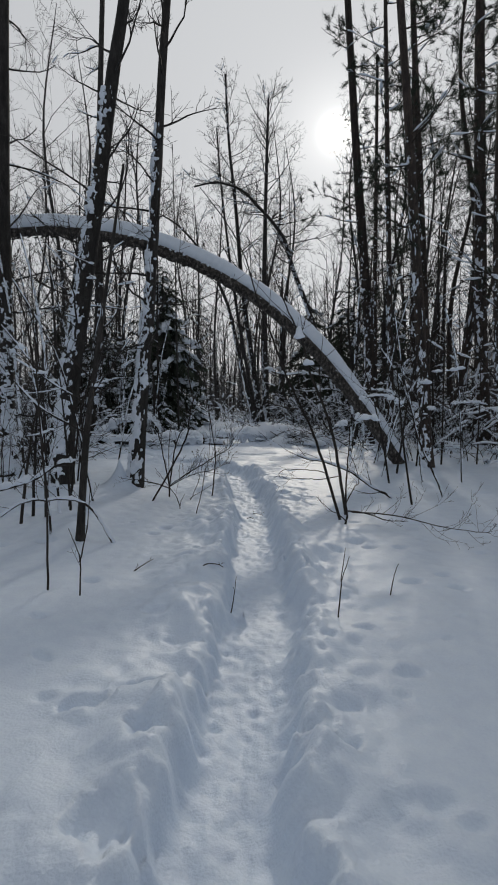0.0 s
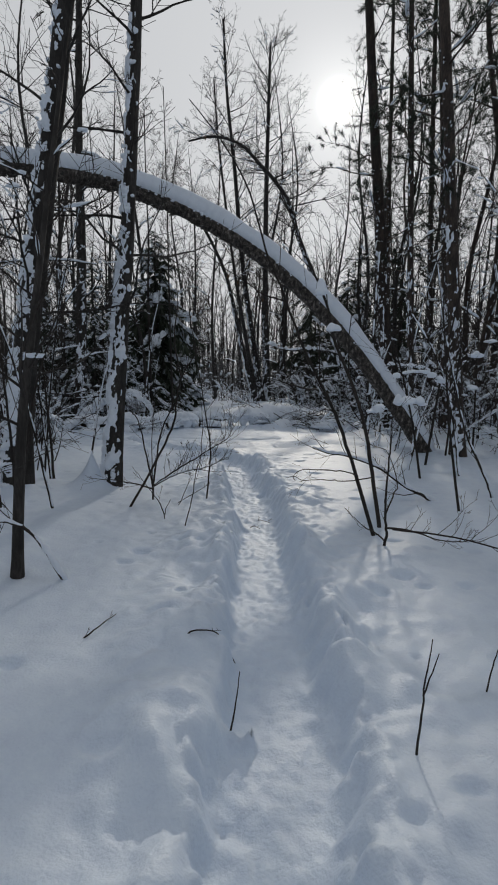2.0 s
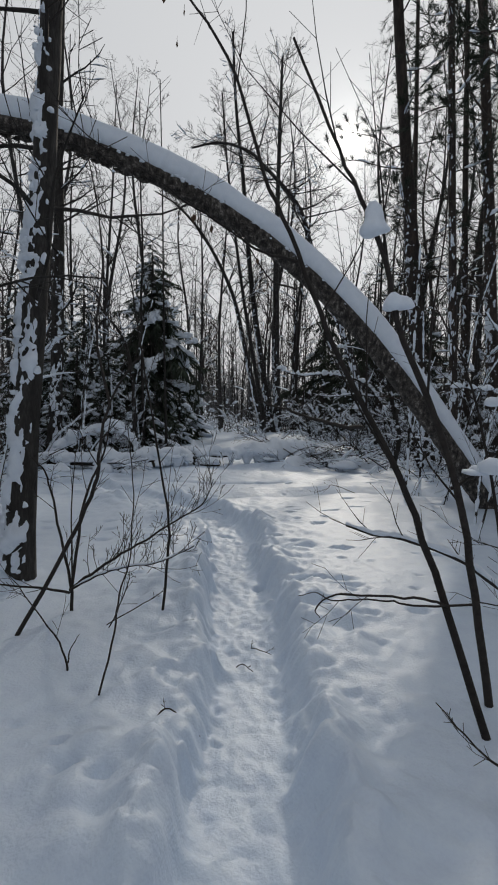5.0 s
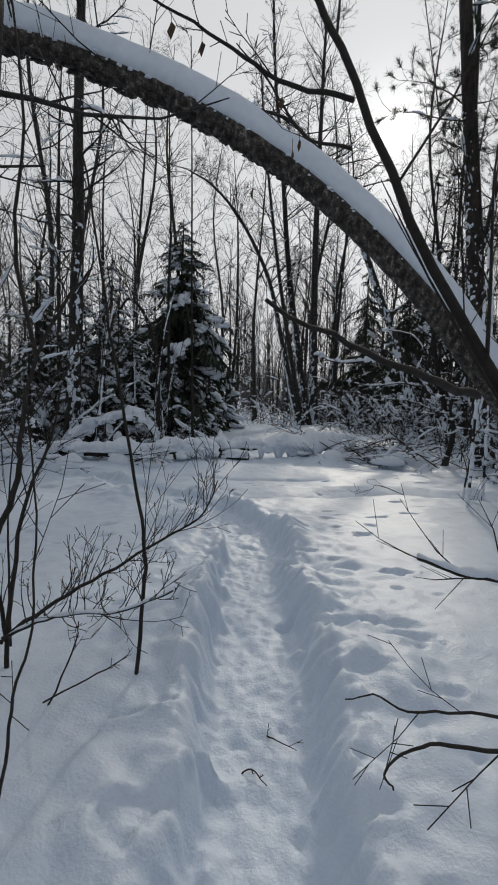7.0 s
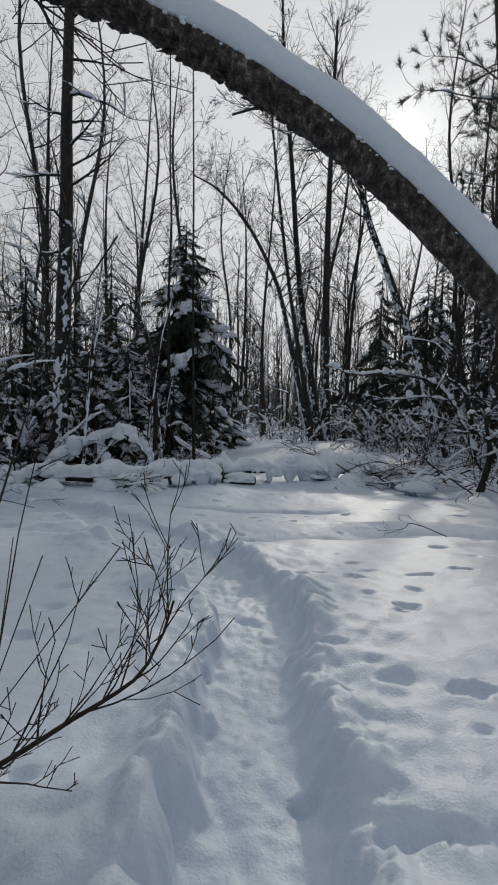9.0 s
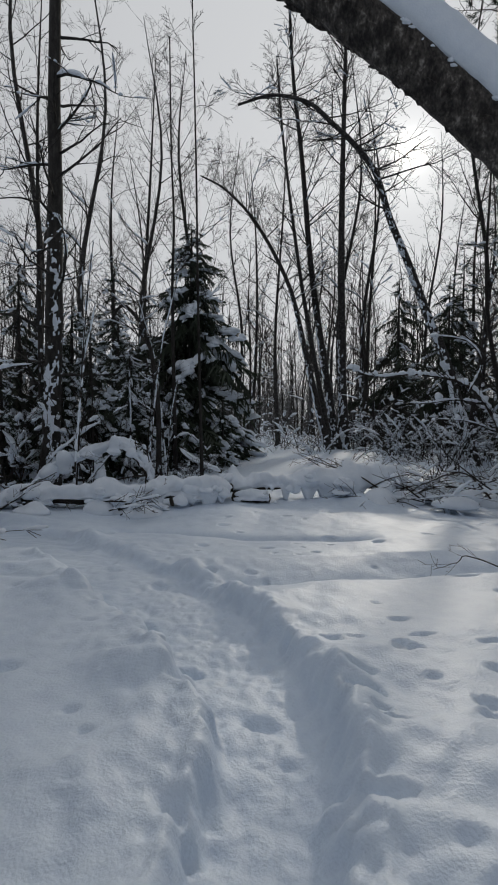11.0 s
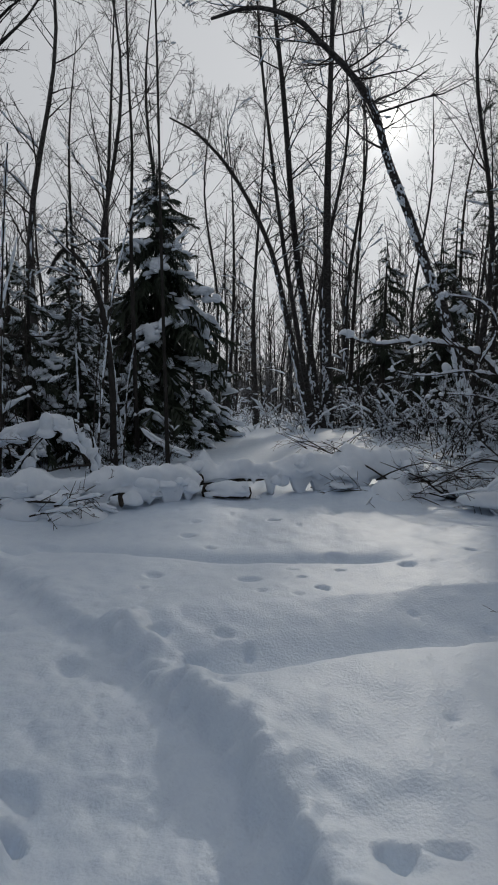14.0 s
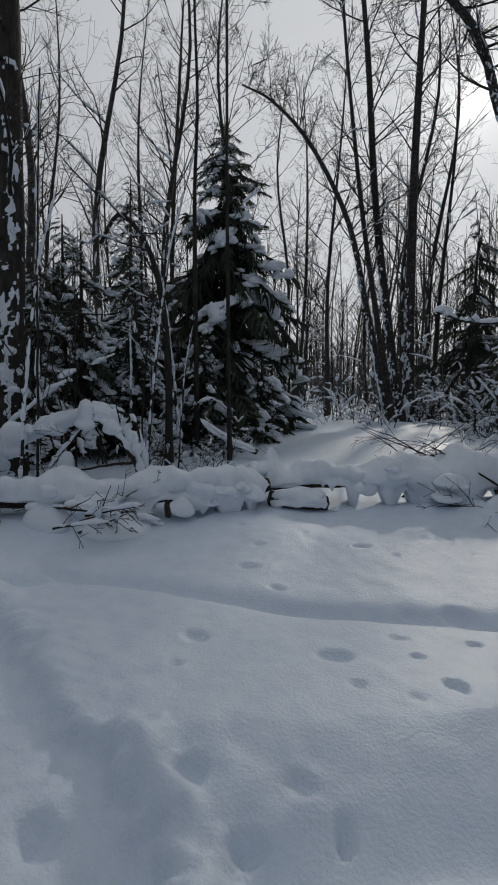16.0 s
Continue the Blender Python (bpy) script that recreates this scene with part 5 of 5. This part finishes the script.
thicket(-4.6, -2.0, 5.6, 9.6, 16, 31, 1.4, 4.5, 0.5)
thicket(-2.6, -1.95, 5.0, 6.2, 6, 32, 1.2, 3.0, 0.4)
thicket(2.3, 5.2, 8.0, 12.5, 14, 33, 1.5, 4.5, 0.7)
thicket(-5.0, -2.9, 14.6, 17.5, 12, 34, 1.5, 4.0, 0.7)


# ---- fallen logs under snow across the way ----
def fallen_log(label, line, r, seed, snow_w, snow_d, lumps, caps=()):
    rng = np.random.default_rng(seed)
    base = np.array(line[0], float)
    base[2] = gz(base[0], base[1]) - 0.05
    log = thing("fallen_log", base, label, "log", "fallen logs across the way")
    pts = smooth_line(np.array(line, float) - base, 40)
    m = Mesh()
    tube(m, pts, np.linspace(r, r * 0.75, 40), 12, 0.1, rng)
    part("trunk", m, WOOD, log, "dark wet bark")
    s = Mesh()
    k = int(max(24, np.linalg.norm(np.diff(pts, axis=0), axis=1).sum() / 0.035))
    d = smooth_line(pts, k)
    u = np.linspace(0, 1, k)
    ground = ground_height(d[:, 0] + base[0], d[:, 1] + base[1]) - base[2] - 0.06
    hang = np.zeros(k)
    for f, _y, _z, sz in lumps:
        hang = np.maximum(hang, np.exp(-((u - f) * (k * 0.035) / (sz[0] * 0.6)) ** 2))
    drop = np.maximum(d[:, 2] - ground, 0.06)
    low = 0.05 + (drop - 0.03) * np.clip(1.35 * hang - 0.5 + 1.1 * fbm(u * k * 0.2, u * 0, seed + 5, 3), 0, 1.1)
    wide = snow_w * (1 + 0.35 * hang)
    tall = snow_d * (0.85 + 0.25 * hang + 0.8 * fbm(u * k * 0.08, u * 0, seed, 2))
    snow_roll(s, d + (0, 0, r * 0.3), np.maximum(wide, r * 1.15), tall, low, seed, 0.07, lump=0.34)
    for f, dy, dz, sz in lumps:
        p, _ = along(d, f)
        for _ in range(3):
            w = np.minimum(sz, 0.3) * rng.uniform(0.28, 0.5)
            blob(s, p + np.array((rng.normal(0, 0.4) * min(sz[0], 0.4), min(dy, 0) - 0.05 + rng.normal(0, 0.05), rng.uniform(-0.12, snow_d * 0.7))), w, rng, 3, 0.35)
    part("snow", s, SNOW_CLUMP, log, "thick rounded snow cover", kind="stuff")
    for f, dx, dz in caps:
        p, _ = along(pts, f)
        b = Mesh()
        tube(b, [p, p + np.array((dx * 0.6, -0.2, dz * 0.5)), p + np.array((dx, -0.3, dz))], [0.045, 0.04, 0.022], 8, 0.25, rng)
        part("stub", b, WOOD, log)


fallen_log("fallen log buried under a thick roll of snow", [(-1.6, 15.75, 0.05), (-1.0, 15.88, 0.10), (-0.4, 15.95, 0.13), (0.4, 16.1, 0.15), (1.5, 16.4, 0.1)], 0.085, 301, 0.15, 0.24,
           [(0.02, -0.05, 0.0, (0.28, 0.25, 0.24)), (0.42, -0.10, -0.12, (0.22, 0.2, 0.28)), (0.58, -0.15, -0.1, (0.25, 0.22, 0.25)), (0.74, -0.3, -0.22, (0.75, 0.34, 0.2)), (0.92, -0.3, -0.2, (0.9, 0.36, 0.28))], [])
fallen_log("short log end coated with snow", [(-1.42, 15.55, -0.08), (-1.1, 15.58, -0.07), (-0.82, 15.62, -0.08)], 0.10, 302, 0.15, 0.10, [(0.02, 0, 0, (0.16, 0.14, 0.13)), (0.98, -0.04, -0.05, (0.12, 0.12, 0.12))])
fallen_log("snow-heaped fallen log with dark gaps beneath", [(-4.6, 14.2, 0.06), (-3.6, 14.35, 0.02), (-2.7, 14.6, 0.06), (-2.0, 15.0, 0.09), (-1.45, 15.5, 0.09)], 0.10, 303, 0.14, 0.16,
           [(0.02, -0.1, 0.1, (0.35, 0.3, 0.32)), (0.14, -0.1, 0.05, (0.28, 0.25, 0.25)), (0.36, -0.12, 0.0, (0.25, 0.2, 0.15)), (0.48, -0.18, -0.03, (0.24, 0.2, 0.2)), (0.58, 0.1, 0.05, (0.3, 0.25, 0.18)), (0.66, -0.1, 0.06, (0.22, 0.2, 0.28)), (0.74, 0.05, 0.08, (0.25, 0.22, 0.22)), (0.84, -0.08, 0.05, (0.26, 0.22, 0.2)), (0.92, -0.1, 0.03, (0.22, 0.2, 0.22))], [(0.66, 0.08, -0.15), (0.1, 0.1, -0.1)])
fallen_log("leaning dead stem with snow on top beneath the spruce", [(-3.1, 18.2, 0.55), (-2.85, 18.2, 0.35), (-2.5, 18.2, 0.18), (-2.15, 18.2, 0.05)], 0.06, 304, 0.09, 0.09, [])

stems("bent_sapling", "sapling bowed to the ground under thick snow", "sapling", [
    ([(-2.68, 15.2, -0.12), (-2.8, 15.2, 0.35), (-2.95, 15.2, 0.62), (-3.1, 15.2, 0.74), (-3.4, 15.2, 0.72), (-3.86, 15.2, 0.55), (-4.29, 15.2, 0.36), (-4.6, 15.2, 0.1)], 0.036, 8, 1.5),
    ([(-2.7, 15.2, 0.1), (-2.9, 15.1, 0.5), (-3.2, 15.1, 0.7), (-3.5, 15.1, 0.45), (-3.7, 15.0, 0.15)], 0.024, 8, 1.4),
    ([(-2.75, 15.1, 0.3), (-3.1, 15.0, 0.25), (-3.6, 14.95, 0.12), (-4.0, 14.9, 0.05)], 0.016, 9, 0),
    ([(-2.7, 15.25, 0.2), (-2.85, 15.3, 0.7), (-3.2, 15.35, 0.85)], 0.02, 5, 1.4)], 320,
    roll=([(-2.98, 15.18, 0.68), (-3.15, 15.18, 0.76), (-3.4, 15.18, 0.74), (-3.86, 15.18, 0.58), (-4.29, 15.18, 0.38), (-4.7, 15.15, 0.1)], 0.085, 0.10), lumps=[(-3.0, 15.15, 0.62, 0.13), (-3.3, 15.1, 0.70, 0.15), (-3.75, 15.1, 0.58, 0.14), (-4.1, 15.05, 0.40, 0.17), (-4.4, 15.0, 0.22, 0.18), (-3.5, 15.0, 0.2, 0.12)])


def brush_pile(x, y, seed, count, span, label):
    rng = np.random.default_rng(seed)
    pile = thing("brush_pile", (x, y, gz(x, y) - 0.03), label, "brushwood")
    s = Mesh()
    for i in range(count):
        a = rng.uniform(-0.5, 0.5) + (np.pi if rng.uniform() < 0.45 else 0)
        L = rng.uniform(0.6, 1.0) * span
        p = np.array((rng.normal(0, span * 0.25), rng.normal(0, 0.25), rng.uniform(-0.03, 0.25)))
        d = np.array((math.cos(a), math.sin(a) * 0.7, rng.uniform(0.05, 0.75)))
        m = Mesh()
        limb(m, rng, p, d, L, rng.uniform(0.007, 0.018), 2, 4, 0.09, -0.07, 0.0, s if rng.uniform() < 0.5 else None, 2.2, thin=0.003)
        part("branch", m, TWIG, pile)
    if s.n:
        part("snow", s, SNOW_CLUMP, pile, "snow caught on the brushwood", kind="stuff")
    for i in range(6):
        b = Mesh()
        blob(b, (rng.normal(0, span * 0.35), rng.normal(0, 0.25), rng.uniform(-0.02, 0.15)), np.array((1.3, 1, 0.75)) * rng.uniform(0.12, 0.3), rng, 3, 0.25)
        part("snow_lump", b, SNOW_CLUMP, pile)


brush_pile(1.3, 15.9, 331, 22, 1.3, "heap of dark brushwood half buried in snow")
brush_pile(2.5, 16.2, 332, 22, 1.5, "heap of dark brushwood half buried in snow")
brush_pile(-2.9, 14.3, 333, 12, 0.7, "tangle of twigs over a snowy log")
brush_pile(-4.6, 14.2, 334, 14, 1.0, "tangle of twigs over a snowy log")
brush_pile(1.0, 19.5, 335, 14, 1.6, "low tangle of fallen branches in the snow")
for x, y, pts, r in [(0.6, 16.6, [(0.2, 17.2, 0.0), (0.9, 17.0, 0.18), (1.6, 16.7, 0.12)], 0.03), (0, 0, [(0.1, 18.0, 0.45), (0.8, 17.2, 0.25), (1.5, 16.5, -0.02)], 0.025), (0, 0, [(-0.05, 16.6, 0.72), (0.6, 16.3, 0.45), (1.3, 15.9, 0.1), (1.45, 15.6, -0.15)], 0.016),
                    (0, 0, [(2.9, 16.0, 0.3), (2.3, 15.8, 0.42), (1.7, 15.6, 0.3), (1.3, 15.4, 0.1)], 0.016), (0, 0, [(3.2, 15.7, -0.1), (2.4, 15.5, 0.35), (1.9, 15.4, 0.75), (1.6, 15.4, 1.1)], 0.014)]:
    stems("fallen_branch", "bare dark branch fallen across the brushwood", "branch", [(pts, r, 7, 0)], 340 + int(r * 1000))


stems("leaning_tree", "low leaning stem with a heavy snow-laden limb", "tree", [
    ([(4.6, 19.6, 0.0), (3.6, 19.8, 1.9), (2.4, 19.9, 2.35), (1.3, 19.95, 2.3), (0.6, 19.96, 2.5)], 0.045, 14, 1.1),
    ([(3.7, 19.8, 1.7), (3.0, 19.6, 1.75), (2.2, 19.5, 1.65), (1.5, 19.4, 1.75)], 0.025, 10, 1.1),
    ([(4.1, 19.7, 1.0), (3.3, 19.3, 1.25), (2.6, 19.2, 1.3)], 0.022, 10, 1.1),
    ([(3.4, 19.8, 1.95), (3.6, 19.6, 2.6), (3.2, 19.5, 3.1), (2.4, 19.4, 3.2)], 0.022, 10, 1.1)], 360,
    lumps=[(0.66, 19.96, 2.53, 0.10), (0.8, 19.96, 2.48, 0.09), (2.1, 19.9, 2.38, 0.11), (2.3, 19.9, 2.38, 0.10), (1.25, 19.95, 2.36, 0.09), (2.7, 19.6, 1.78, 0.10), (1.6, 19.4, 1.76, 0.09), (3.0, 19.3, 1.3, 0.10), (2.5, 19.4, 3.2, 0.09)])
stems("sapling", "dark crooked sapling leaning over the snow", "sapling", [
    ([(-1.35, 6.8, -0.12), (-0.97, 6.8, 0.54), (-0.84, 6.8, 0.87), (-0.83, 6.8, 1.02), (-0.77, 6.8, 1.3), (-0.66, 6.8, 1.5), (-0.57, 6.8, 1.61)], 0.014, 7, 0),
    ([(-0.77, 6.8, 1.3), (-0.85, 6.8, 1.7), (-0.82, 6.8, 2.2), (-0.95, 6.8, 2.9)], 0.009, 6, 0)], 361)
